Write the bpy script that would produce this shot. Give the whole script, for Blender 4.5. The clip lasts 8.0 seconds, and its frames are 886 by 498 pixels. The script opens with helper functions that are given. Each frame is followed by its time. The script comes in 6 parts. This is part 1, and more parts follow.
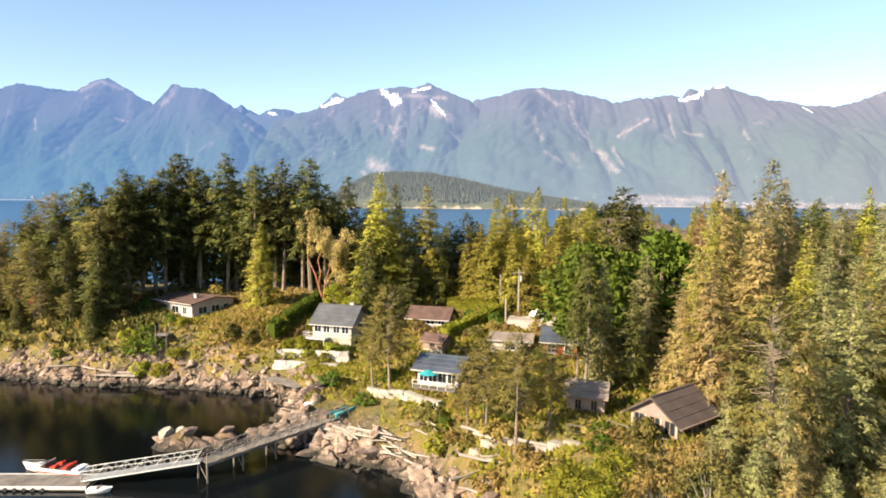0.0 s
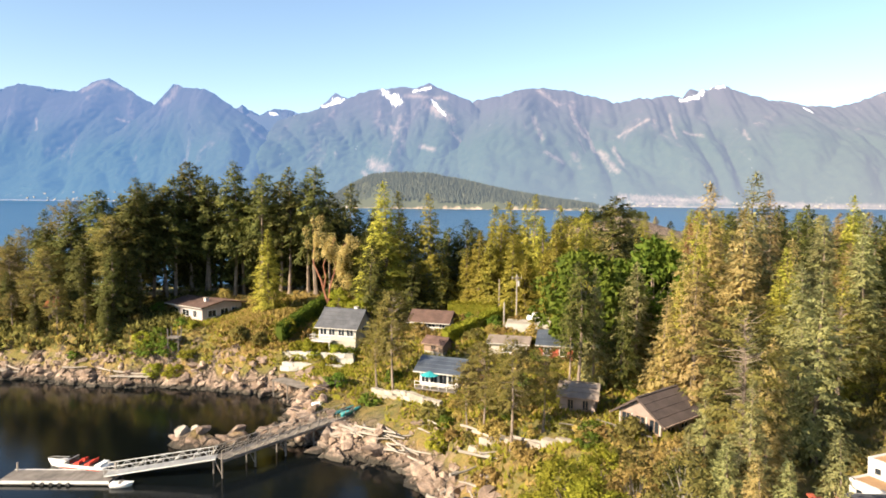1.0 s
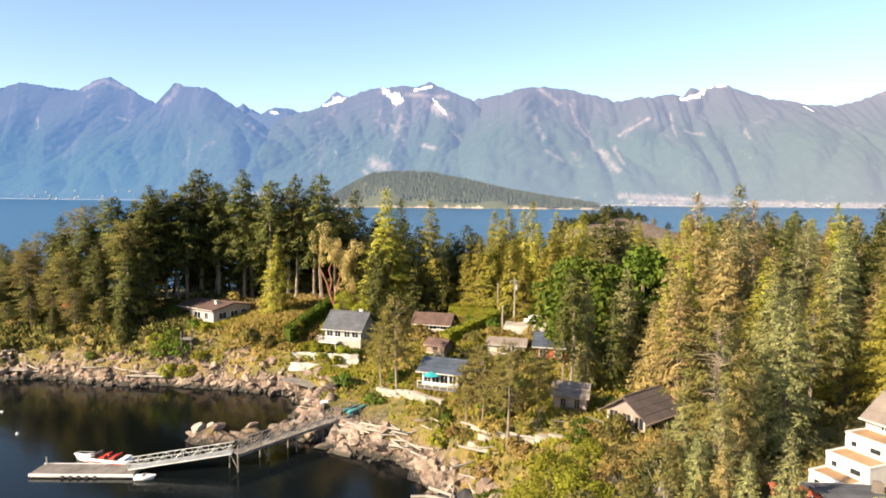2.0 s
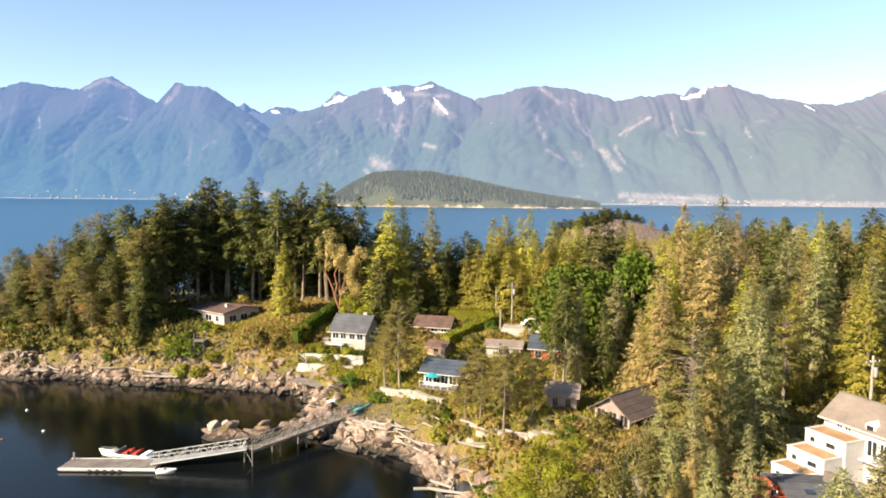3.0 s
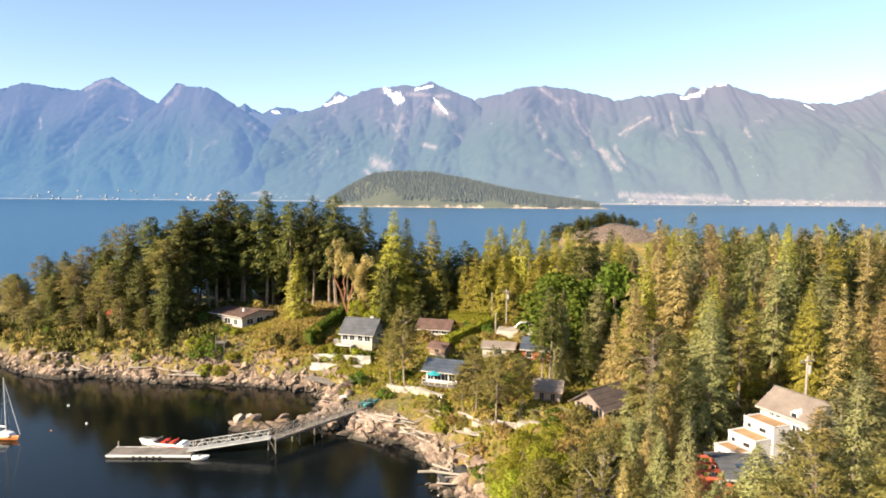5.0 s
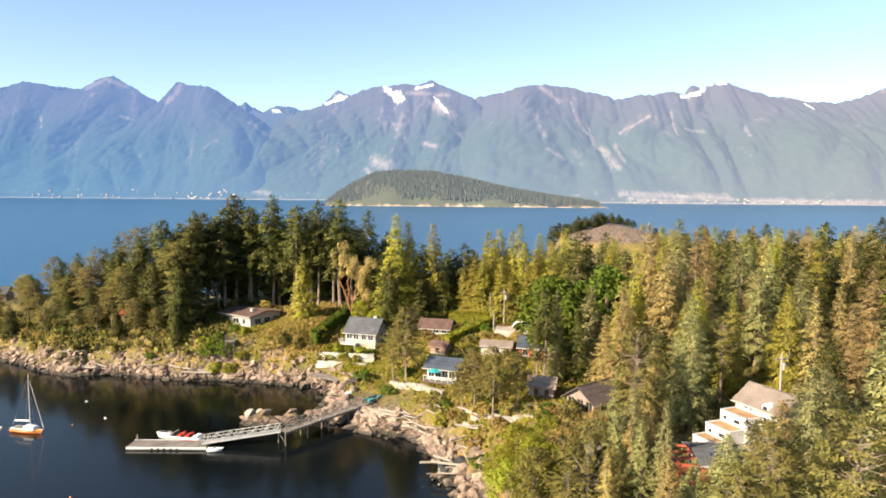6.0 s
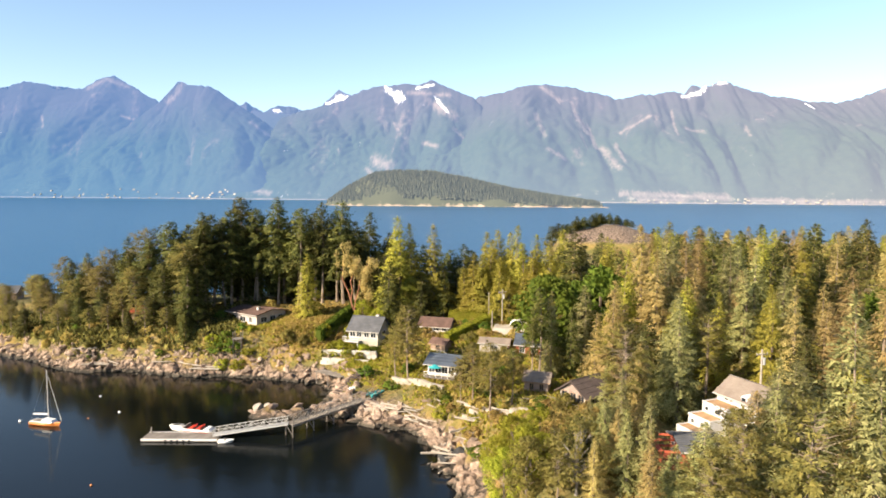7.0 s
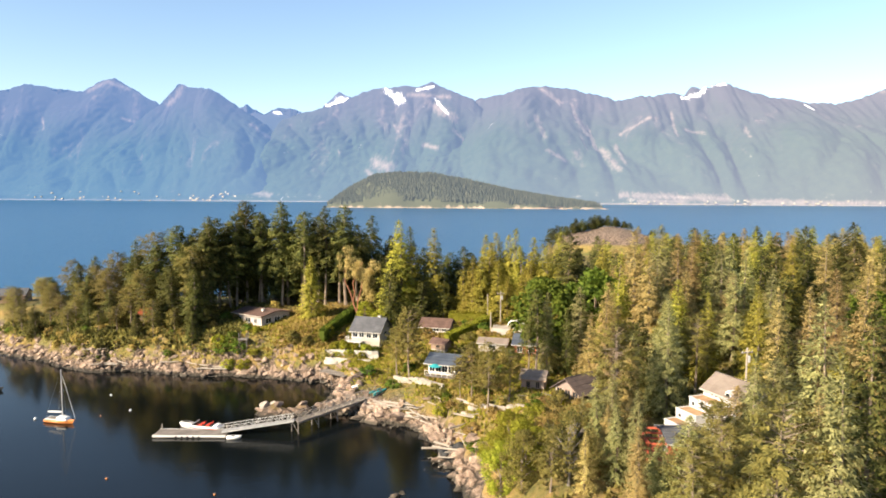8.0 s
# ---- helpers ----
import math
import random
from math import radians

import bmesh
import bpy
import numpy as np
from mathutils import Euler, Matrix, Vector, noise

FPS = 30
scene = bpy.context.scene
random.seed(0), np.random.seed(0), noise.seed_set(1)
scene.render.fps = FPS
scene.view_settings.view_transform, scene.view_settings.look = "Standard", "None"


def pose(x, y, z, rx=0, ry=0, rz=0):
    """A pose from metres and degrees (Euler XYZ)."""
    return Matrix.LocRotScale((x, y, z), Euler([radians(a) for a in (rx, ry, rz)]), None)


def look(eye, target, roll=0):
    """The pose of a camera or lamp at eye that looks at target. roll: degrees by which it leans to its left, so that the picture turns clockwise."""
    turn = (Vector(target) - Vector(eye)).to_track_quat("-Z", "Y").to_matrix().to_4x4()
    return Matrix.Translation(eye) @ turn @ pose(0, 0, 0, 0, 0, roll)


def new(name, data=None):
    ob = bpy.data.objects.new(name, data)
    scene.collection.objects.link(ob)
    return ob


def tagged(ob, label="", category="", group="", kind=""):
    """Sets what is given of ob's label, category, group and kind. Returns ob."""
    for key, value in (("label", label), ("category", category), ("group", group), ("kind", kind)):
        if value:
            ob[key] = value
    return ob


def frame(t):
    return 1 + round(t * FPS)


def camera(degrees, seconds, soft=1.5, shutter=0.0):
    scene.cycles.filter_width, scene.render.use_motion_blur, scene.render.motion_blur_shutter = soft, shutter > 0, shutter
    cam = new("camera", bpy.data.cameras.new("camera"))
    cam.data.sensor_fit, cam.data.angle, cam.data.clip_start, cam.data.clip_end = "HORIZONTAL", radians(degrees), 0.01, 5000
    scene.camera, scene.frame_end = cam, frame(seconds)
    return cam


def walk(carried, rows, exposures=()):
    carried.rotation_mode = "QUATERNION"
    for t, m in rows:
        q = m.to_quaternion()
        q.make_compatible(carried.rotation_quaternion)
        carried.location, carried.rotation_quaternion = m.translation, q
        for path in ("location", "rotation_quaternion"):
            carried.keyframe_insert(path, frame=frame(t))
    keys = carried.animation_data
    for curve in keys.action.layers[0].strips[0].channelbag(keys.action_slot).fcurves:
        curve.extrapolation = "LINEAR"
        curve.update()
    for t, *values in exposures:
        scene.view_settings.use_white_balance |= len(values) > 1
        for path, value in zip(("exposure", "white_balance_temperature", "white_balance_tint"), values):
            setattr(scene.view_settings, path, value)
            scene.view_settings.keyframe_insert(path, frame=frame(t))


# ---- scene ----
cam = camera(69.2, 8.0, soft=1.75)
PATH = [
    (0, (-1.321, 1.307, 28.645), (-1.544, 3.289, 28.492), 0.5),
    (0.5, (-1.092, -0.587, 29.248), (-1.316, 1.394, 29.095), 0.5),
    (1, (-0.894, -2.701, 29.945), (-1.119, -0.719, 29.792), 0.5),
    (1.5, (-0.706, -4.94, 30.637), (-0.932, -2.959, 30.482), 0.5),
    (3, (0.198, -12.47, 33.179), (-0.032, -10.49, 33.018), 0.5),
    (3.5, (0.484, -15.026, 33.851), (0.254, -13.046, 33.689), 0.4),
    (4, (0.827, -17.612, 34.547), (0.596, -15.632, 34.386), 0.4),
    (4.5, (1.146, -20.232, 35.205), (0.915, -18.252, 35.044), 0.4),
    (6, (2.059, -28.214, 37.189), (1.827, -26.234, 37.022), 0.4),
    (6.5, (2.41, -30.579, 37.553), (2.177, -28.6, 37.387), 0.4),
    (7, (2.716, -32.723, 37.8), (2.482, -30.744, 37.632), 0.4),
    (7.5, (2.996, -34.691, 38.031), (2.761, -32.712, 37.864), 0.4),
    (8, (3.262, -36.551, 38.368), (3.027, -34.572, 38.205), 0.3),
]
walk(cam, [(t, look(eye, target, roll)) for t, eye, target, roll in PATH])

# ---------------------------------------------------------------- light
SUN_FROM = Vector((-0.70, -0.71, 0.0)).normalized()
SUN_EL = radians(30)
world = bpy.data.worlds.new("sky")
scene.world = world
world.use_nodes = True
wn = world.node_tree.nodes
wl = world.node_tree.links
sky = wn.new("ShaderNodeTexSky")
sky.sky_type = "NISHITA"
sky.sun_disc = False
sky.sun_elevation = SUN_EL
sky.sun_rotation = math.atan2(SUN_FROM.x, SUN_FROM.y)
sky.altitude = 20
sky.air_density, sky.dust_density, sky.ozone_density = 1.0, 0.25, 1.1
wl.new(sky.outputs[0], wn["Background"].inputs[0])
wn["Background"].inputs[1].default_value = 0.075
sun_data = bpy.data.lights.new("sun", "SUN")
sun_data.energy, sun_data.angle, sun_data.color = 5.0, radians(0.5), (1.0, 0.83, 0.62)
sun = new("sun", sun_data)
to_sun = SUN_FROM * math.cos(SUN_EL) + Vector((0, 0, math.sin(SUN_EL)))
sun.matrix_world = look(to_sun * 200, (0, 0, 0))
scene.view_settings.exposure = 1.58


# ---------------------------------------------------------------- materials
def material(name):
    m = bpy.data.materials.new(name)
    m.use_nodes = True
    return m, m.node_tree.nodes, m.node_tree.links, m.node_tree.nodes["Principled BSDF"]


def ramp(nodes, stops):
    r = nodes.new("ShaderNodeValToRGB")
    el = r.color_ramp.elements
    while len(el) < len(stops):
        el.new(0.5)
    for e, (p, c) in zip(el, stops):
        e.position, e.color = p, (*c, 1)
    return r


def noise_node(nodes, links, scale, detail=6, rough=0.6, vector=None, dist=0.0):
    n = nodes.new("ShaderNodeTexNoise")
    n.inputs["Scale"].default_value, n.inputs["Detail"].default_value = scale, detail
    n.inputs["Roughness"].default_value, n.inputs["Distortion"].default_value = rough, dist
    if vector is not None:
        links.new(vector, n.inputs["Vector"])
    return n


def mixed(nodes, links, fac, a, b, mode="MIX"):
    m = nodes.new("ShaderNodeMix")
    m.data_type, m.blend_type = "RGBA", mode
    for sock, v in ((m.inputs[0], fac), (m.inputs[6], a), (m.inputs[7], b)):
        if isinstance(v, (int, float)):
            sock.default_value = v
        elif isinstance(v, tuple):
            sock.default_value = (*v, 1)
        else:
            links.new(v, sock)
    return m.outputs[2]


def mathed(nodes, links, op, a, b=None, clamp=False):
    m = nodes.new("ShaderNodeMath")
    m.operation, m.use_clamp = op, clamp
    for sock, v in ((m.inputs[0], a), (m.inputs[1], b)):
        if v is None:
            continue
        if isinstance(v, (int, float)):
            sock.default_value = v
        else:
            links.new(v, sock)
    return m.outputs[0]


def bumped(nodes, links, bsdf, height, strength, dist):
    b = nodes.new("ShaderNodeBump")
    b.inputs["Strength"].default_value, b.inputs["Distance"].default_value = strength, dist
    links.new(height, b.inputs["Height"])
    links.new(b.outputs[0], bsdf.inputs["Normal"])


def surface(name, dark, light, scale=2.0, rough=0.8, metal=0.0, bump=0.3, dist=0.03, worn=None):
    """Two-scale mottled paint, wood, stone or metal."""
    m, n, l, p = material(name)
    co = n.new("ShaderNodeTexCoord").outputs["Object"]
    fine = noise_node(n, l, scale * 6, 8, 0.65, co)
    wide = noise_node(n, l, scale * 0.7, 4, 0.6, co)
    col = mixed(n, l, ramp_out(n, l, wide.outputs[0], 0.35, 0.7), dark, light)
    if worn:
        col = mixed(n, l, ramp_out(n, l, fine.outputs[0], 0.55, 0.72), col, worn)
    else:
        col = mixed(n, l, mathed(n, l, "MULTIPLY", fine.outputs[0], 0.5), col, tuple(c * 0.55 for c in dark))
    info = n.new("ShaderNodeObjectInfo")
    hsv = n.new("ShaderNodeHueSaturation")
    l.new(col, hsv.inputs["Color"])
    l.new(mathed(n, l, "ADD", mathed(n, l, "MULTIPLY", info.outputs["Random"], 0.24), 0.88), hsv.inputs["Value"])
    l.new(hsv.outputs[0], p.inputs["Base Color"])
    p.inputs["Roughness"].default_value, p.inputs["Metallic"].default_value = rough, metal
    bumped(n, l, p, fine.outputs[0], bump, dist)
    return m


def ramp_out(nodes, links, value, lo, hi):
    mr = nodes.new("ShaderNodeMapRange")
    mr.inputs[1].default_value, mr.inputs[2].default_value = lo, hi
    links.new(value, mr.inputs[0])
    return mr.outputs[0]


def foliage(name, dark, mid, light, sheen=0.5):
    """Needles or leaves: varies by twig and by tree, lets some light through."""
    m, n, l, p = material(name)
    geo = n.new("ShaderNodeNewGeometry")
    info = n.new("ShaderNodeObjectInfo")
    co = n.new("ShaderNodeTexCoord").outputs["Object"]
    patch = noise_node(n, l, 0.5, 4, 0.6, co)
    f = mathed(n, l, "ADD", mathed(n, l, "MULTIPLY", geo.outputs["Random Per Island"], 0.55), mathed(n, l, "MULTIPLY", patch.outputs[0], 0.5))
    r = ramp(n, [(0.12, dark), (0.5, mid), (0.92, light)])
    l.new(f, r.inputs[0])
    hsv = n.new("ShaderNodeHueSaturation")
    l.new(r.outputs[0], hsv.inputs["Color"])
    l.new(mathed(n, l, "ADD", mathed(n, l, "MULTIPLY", info.outputs["Random"], 0.03), 0.482), hsv.inputs["Hue"])
    l.new(mathed(n, l, "ADD", mathed(n, l, "MULTIPLY", info.outputs["Random"], 0.5), 0.85), hsv.inputs["Value"])
    l.new(hsv.outputs[0], p.inputs["Base Color"])
    p.inputs["Roughness"].default_value = 0.7
    p.inputs["Specular IOR Level"].default_value = 0.12
    tr = n.new("ShaderNodeBsdfTranslucent")
    l.new(hsv.outputs[0], tr.inputs[0])
    mx = n.new("ShaderNodeMixShader")
    mx.inputs[0].default_value = sheen
    l.new(p.outputs[0], mx.inputs[1])
    l.new(tr.outputs[0], mx.inputs[2])
    l.new(mx.outputs[0], n["Material Output"].inputs[0])
    return m


FIR = foliage("fir_needles", (0.024, 0.031, 0.009), (0.078, 0.084, 0.022), (0.170, 0.155, 0.040), 0.35)
RUSTY = foliage("rusty_needles", (0.150, 0.078, 0.034), (0.330, 0.180, 0.080), (0.480, 0.280, 0.130))
CEDAR = foliage("cedar_needles", (0.105, 0.108, 0.018), (0.300, 0.282, 0.048), (0.490, 0.430, 0.086))
GOLD = foliage("golden_needles", (0.160, 0.128, 0.048), (0.370, 0.294, 0.112), (0.535, 0.425, 0.180))
BLUE = foliage("blue_needles", (0.090, 0.098, 0.042), (0.260, 0.258, 0.104), (0.440, 0.410, 0.176))
PINE = foliage("pine_needles", (0.064, 0.062, 0.020), (0.172, 0.154, 0.044), (0.295, 0.242, 0.074))
LEAF = foliage("green_leaves", (0.030, 0.056, 0.009), (0.085, 0.130, 0.016), (0.160, 0.200, 0.030), 0.4)
LIME = foliage("lime_leaves", (0.095, 0.112, 0.012), (0.235, 0.250, 0.026), (0.390, 0.370, 0.050), 0.45)
SCRUB = foliage("scrub_leaves", (0.120, 0.090, 0.026), (0.285, 0.218, 0.062), (0.430, 0.325, 0.110), 0.4)
BARK = surface("bark", (0.15, 0.115, 0.085), (0.33, 0.26, 0.20), 1.5, 0.95, bump=0.8, dist=0.08)
RED_BARK = surface("red_bark", (0.22, 0.085, 0.045), (0.38, 0.17, 0.09), 1.5, 0.7, bump=0.4)
GREY_WOOD = surface("weathered_wood", (0.115, 0.10, 0.085), (0.25, 0.22, 0.188), 1.2, 0.9, bump=0.6)
BLEACHED = surface("bleached_driftwood", (0.25, 0.215, 0.175), (0.43, 0.385, 0.325), 1.4, 0.9, bump=0.6)
WHITE = surface("white_paint", (0.50, 0.485, 0.47), (0.64, 0.62, 0.60), 0.7, 0.6, bump=0.1)
CREAM = surface("cream_siding", (0.35, 0.33, 0.29), (0.48, 0.455, 0.405), 0.7, 0.7, bump=0.15)
PINKISH = surface("pale_stucco", (0.40, 0.33, 0.30), (0.53, 0.45, 0.41), 0.7, 0.8, bump=0.15)
WEATHERED = surface("weathered_pink_boards", (0.22, 0.165, 0.14), (0.36, 0.28, 0.24), 0.9, 0.85, bump=0.4)
TIMBER = surface("brown_siding", (0.20, 0.135, 0.095), (0.34, 0.24, 0.175), 0.9, 0.85, bump=0.4)
SLATE = surface("grey_shingles", (0.050, 0.053, 0.060), (0.095, 0.098, 0.108), 1.0, 0.85, bump=0.6, dist=0.05)
BROWN_ROOF = surface("brown_shingles", (0.070, 0.040, 0.031), (0.14, 0.083, 0.064), 1.0, 0.9, bump=0.6, dist=0.05)
DARK_ROOF = surface("dark_brown_shingles", (0.048, 0.034, 0.030), (0.092, 0.068, 0.058), 1.0, 0.9, bump=0.6, dist=0.05)
TAN_ROOF = surface("tan_shingles", (0.165, 0.132, 0.108), (0.26, 0.215, 0.178), 1.0, 0.9, bump=0.5, dist=0.05)
METAL_ROOF = surface("blue_grey_metal", (0.11, 0.13, 0.16), (0.20, 0.23, 0.27), 0.6, 0.35, 0.6, bump=0.1)
DECK = surface("cedar_decking", (0.32, 0.19, 0.09), (0.46, 0.295, 0.155), 1.0, 0.75, bump=0.3)
RUST = surface("rust_red_paint", (0.30, 0.060, 0.028), (0.46, 0.11, 0.05), 0.8, 0.7, bump=0.2)
ALU = surface("grey_aluminium", (0.40, 0.40, 0.385), (0.54, 0.54, 0.52), 0.8, 0.5, 0.3, bump=0.1)
CONCRETE = surface("pale_concrete", (0.28, 0.25, 0.205), (0.44, 0.40, 0.335), 0.9, 0.9, bump=0.3)
GEL = surface("white_gelcoat", (0.74, 0.73, 0.70), (0.84, 0.83, 0.80), 0.6, 0.25, bump=0.03)
RED = surface("red_vinyl", (0.50, 0.045, 0.025), (0.62, 0.08, 0.04), 1.0, 0.5, bump=0.1)
ORANGE = surface("varnished_orange_hull", (0.42, 0.14, 0.035), (0.58, 0.22, 0.06), 1.0, 0.35, bump=0.1)
TEAL = surface("teal_tarp", (0.02, 0.26, 0.28), (0.05, 0.40, 0.42), 1.0, 0.6, bump=0.3)
BLACK = surface("black_rubber", (0.015, 0.015, 0.015), (0.04, 0.04, 0.04), 1.0, 0.8, bump=0.2)
m, n, l, p = material("window_glass")
p.inputs["Base Color"].default_value = (0.02, 0.025, 0.03, 1)
p.inputs["Roughness"].default_value = 0.06
GLASS = m


def cracks(n, l, co, scale):
    """0 in the joints of split rock, 1 on its faces."""
    warp = noise_node(n, l, scale * 1.7, 4, 0.6, co)
    mv = n.new("ShaderNodeVectorMath")
    mv.operation = "MULTIPLY_ADD"
    l.new(warp.outputs["Color"], mv.inputs[0])
    mv.inputs[1].default_value = (1.6, 1.6, 1.6)
    l.new(co, mv.inputs[2])
    v = n.new("ShaderNodeTexVoronoi")
    v.feature = "DISTANCE_TO_EDGE"
    v.inputs["Scale"].default_value = scale
    l.new(mv.outputs[0], v.inputs["Vector"])
    return ramp_out(n, l, v.outputs["Distance"], 0.0, 0.13)


def rock_material():
    m, n, l, p = material("shore_rock")
    co = n.new("ShaderNodeNewGeometry").outputs["Position"]
    a = noise_node(n, l, 0.35, 8, 0.65, co, 0.6)
    b = noise_node(n, l, 2.2, 8, 0.7, co)
    r = ramp(n, [(0.30, (0.085, 0.060, 0.042)), (0.42, (0.22, 0.150, 0.105)), (0.55, (0.36, 0.265, 0.195)), (0.70, (0.52, 0.41, 0.32))])
    l.new(a.outputs[0], r.inputs[0])
    col = mixed(n, l, mathed(n, l, "MULTIPLY", ramp_out(n, l, b.outputs[0], 0.60, 0.38), 0.7), r.outputs[0], (0.11, 0.085, 0.068))
    sep = n.new("ShaderNodeSeparateXYZ")
    l.new(co, sep.inputs[0])
    wet = ramp_out(n, l, mathed(n, l, "ADD", sep.outputs[2], mathed(n, l, "MULTIPLY", b.outputs[0], 0.9)), 1.25, 0.75)
    col = mixed(n, l, wet, col, (0.05, 0.042, 0.030))
    l.new(col, p.inputs["Base Color"])
    p.inputs["Roughness"].default_value = 0.9
    bumped(n, l, p, b.outputs[0], 0.9, 0.25)
    return m


ROCK = rock_material()


def ground_material():
    """Bare rock and dark tide band low on the bank, dry grass, moss and soil above."""
    m, n, l, p = material("bank_ground")
    geo = n.new("ShaderNodeNewGeometry")
    co = geo.outputs["Position"]
    a = noise_node(n, l, 0.12, 8, 0.65, co, 0.5)
    b = noise_node(n, l, 0.9, 8, 0.7, co)
    c = noise_node(n, l, 4.0, 6, 0.7, co)
    grass = ramp(n, [(0.32, (0.070, 0.085, 0.012)), (0.45, (0.150, 0.138, 0.026)), (0.57, (0.300, 0.200, 0.054)), (0.72, (0.42, 0.260, 0.09))])
    l.new(mathed(n, l, "ADD", mathed(n, l, "MULTIPLY", a.outputs[0], 0.6), mathed(n, l, "MULTIPLY", b.outputs[0], 0.4)), grass.inputs[0])
    rock = ramp(n, [(0.32, (0.09, 0.064, 0.046)), (0.45, (0.21, 0.145, 0.103)), (0.58, (0.36, 0.262, 0.192)), (0.74, (0.52, 0.41, 0.315))])
    l.new(b.outputs[0], rock.inputs[0])
    sep = n.new("ShaderNodeSeparateXYZ")
    l.new(co, sep.inputs[0])
    up = n.new("ShaderNodeSeparateXYZ")
    l.new(geo.outputs["True Normal"], up.inputs[0])
    level = mathed(n, l, "ADD", sep.outputs[2], mathed(n, l, "MULTIPLY", a.outputs[0], 5.0))
    bare = ramp_out(n, l, level, 5.0, 4.0)
    steep = ramp_out(n, l, mathed(n, l, "ADD", up.outputs[2], mathed(n, l, "MULTIPLY", b.outputs[0], 0.25)), 0.62, 0.52)
    knoll = ramp_out(n, l, level, 15.0, 16.5)
    split = cracks(n, l, co, 0.55)
    stone = mixed(n, l, split, (0.055, 0.042, 0.032), rock.outputs[0])
    rocky = mathed(n, l, "MAXIMUM", mathed(n, l, "MAXIMUM", bare, steep), knoll)
    col = mixed(n, l, rocky, grass.outputs[0], stone)
    col = mixed(n, l, mathed(n, l, "MULTIPLY", c.outputs[0], 0.38), col, (0.07, 0.055, 0.035))
    wet = ramp_out(n, l, mathed(n, l, "ADD", sep.outputs[2], mathed(n, l, "MULTIPLY", b.outputs[0], 0.9)), 1.25, 0.70)
    col = mixed(n, l, wet, col, (0.045, 0.038, 0.027))
    l.new(col, p.inputs["Base Color"])
    p.inputs["Roughness"].default_value = 0.95
    bumped(n, l, p, mathed(n, l, "ADD", mathed(n, l, "ADD", b.outputs[0], mathed(n, l, "MULTIPLY", mathed(n, l, "MULTIPLY", split, rocky), 0.8)), mathed(n, l, "MULTIPLY", c.outputs[0], 0.5)), 1.0, 0.6)
    return m


def water_material():
    m, n, l, p = material("sea_water")
    co = n.new("ShaderNodeNewGeometry").outputs["Position"]
    mp = n.new("ShaderNodeMapping")
    mp.inputs["Scale"].default_value = (0.55, 1.0, 1.0)
    mp.inputs["Rotation"].default_value = (0, 0, 0.35)
    l.new(co, mp.inputs[0])
    a = noise_node(n, l, 1.3, 4, 0.55, mp.outputs[0], 0.3)
    b = noise_node(n, l, 0.14, 3, 0.5, mp.outputs[0])
    chop = noise_node(n, l, 0.5, 5, 0.6, mp.outputs[0], 0.4)
    wind = noise_node(n, l, 0.02, 3, 0.5, co)
    sep = n.new("ShaderNodeSeparateXYZ")
    l.new(co, sep.inputs[0])
    # sheltered bay, wind-ruffled sound beyond the point; the mask also places a painted blue
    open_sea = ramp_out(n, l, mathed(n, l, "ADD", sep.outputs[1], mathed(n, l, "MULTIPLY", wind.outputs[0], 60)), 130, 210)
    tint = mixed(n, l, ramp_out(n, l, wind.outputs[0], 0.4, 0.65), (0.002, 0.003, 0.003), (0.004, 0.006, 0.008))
    # blue of the mirrored sky painted into the open water's base colour
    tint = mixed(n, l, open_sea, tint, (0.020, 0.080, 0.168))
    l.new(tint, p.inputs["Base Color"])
    p.inputs["IOR"].default_value = 1.27
    l.new(mathed(n, l, "ADD", mathed(n, l, "MULTIPLY", open_sea, 0.16), 0.12), p.inputs["Roughness"])
    calm = mathed(n, l, "MULTIPLY", mathed(n, l, "ADD", mathed(n, l, "MULTIPLY", a.outputs[0], 0.3), b.outputs[0]), 0.12)
    rough = mathed(n, l, "MULTIPLY", mathed(n, l, "MULTIPLY", chop.outputs[0], open_sea), 1.6)
    bumped(n, l, p, mathed(n, l, "ADD", calm, rough), 0.6, 0.5)
    return m


# ---------------------------------------------------------------- mesh helpers
def mesh_of(name, verts, faces, mat, smooth=False):
    me = bpy.data.meshes.new(name)
    me.from_pydata([tuple(map(float, v)) for v in verts], [], [tuple(map(int, f)) for f in faces])
    me.materials.append(mat)
    if smooth:
        me.polygons.foreach_set("use_smooth", [True] * len(me.polygons))
    me.update()
    return me


def leaf_mesh(name, tri, out, mat, soft=0.80):
    """Loose triangles as foliage: faces turned outwards, normals eased towards the crown's own curve."""
    flat = np.cross(tri[:, 1] - tri[:, 0], tri[:, 2] - tri[:, 0])
    flat /= np.linalg.norm(flat, axis=1)[:, None] + 1e-9
    out = out / (np.linalg.norm(out, axis=1)[:, None] + 1e-9)
    back = (flat * out).sum(1) < 0
    tri = np.where(back[:, None, None], tri[:, ::-1], tri)
    flat = np.where(back[:, None], -flat, flat)
    nor = out * soft + flat * (1 - soft)
    nor /= np.linalg.norm(nor, axis=1)[:, None] + 1e-9
    me = mesh_of(name, tri.reshape(-1, 3), np.arange(len(tri) * 3).reshape(-1, 3), mat, True)
    me.normals_split_custom_set_from_vertices(np.repeat(nor, 3, 0).tolist())
    return me


def thing(name, label, category, at=(0, 0, 0), rz=0.0, group="", kind=""):
    ob = new(name)
    ob.empty_display_size = 0.2
    ob.matrix_basis = pose(*at, 0, 0, rz)
    return tagged(ob, label, category, group, kind)


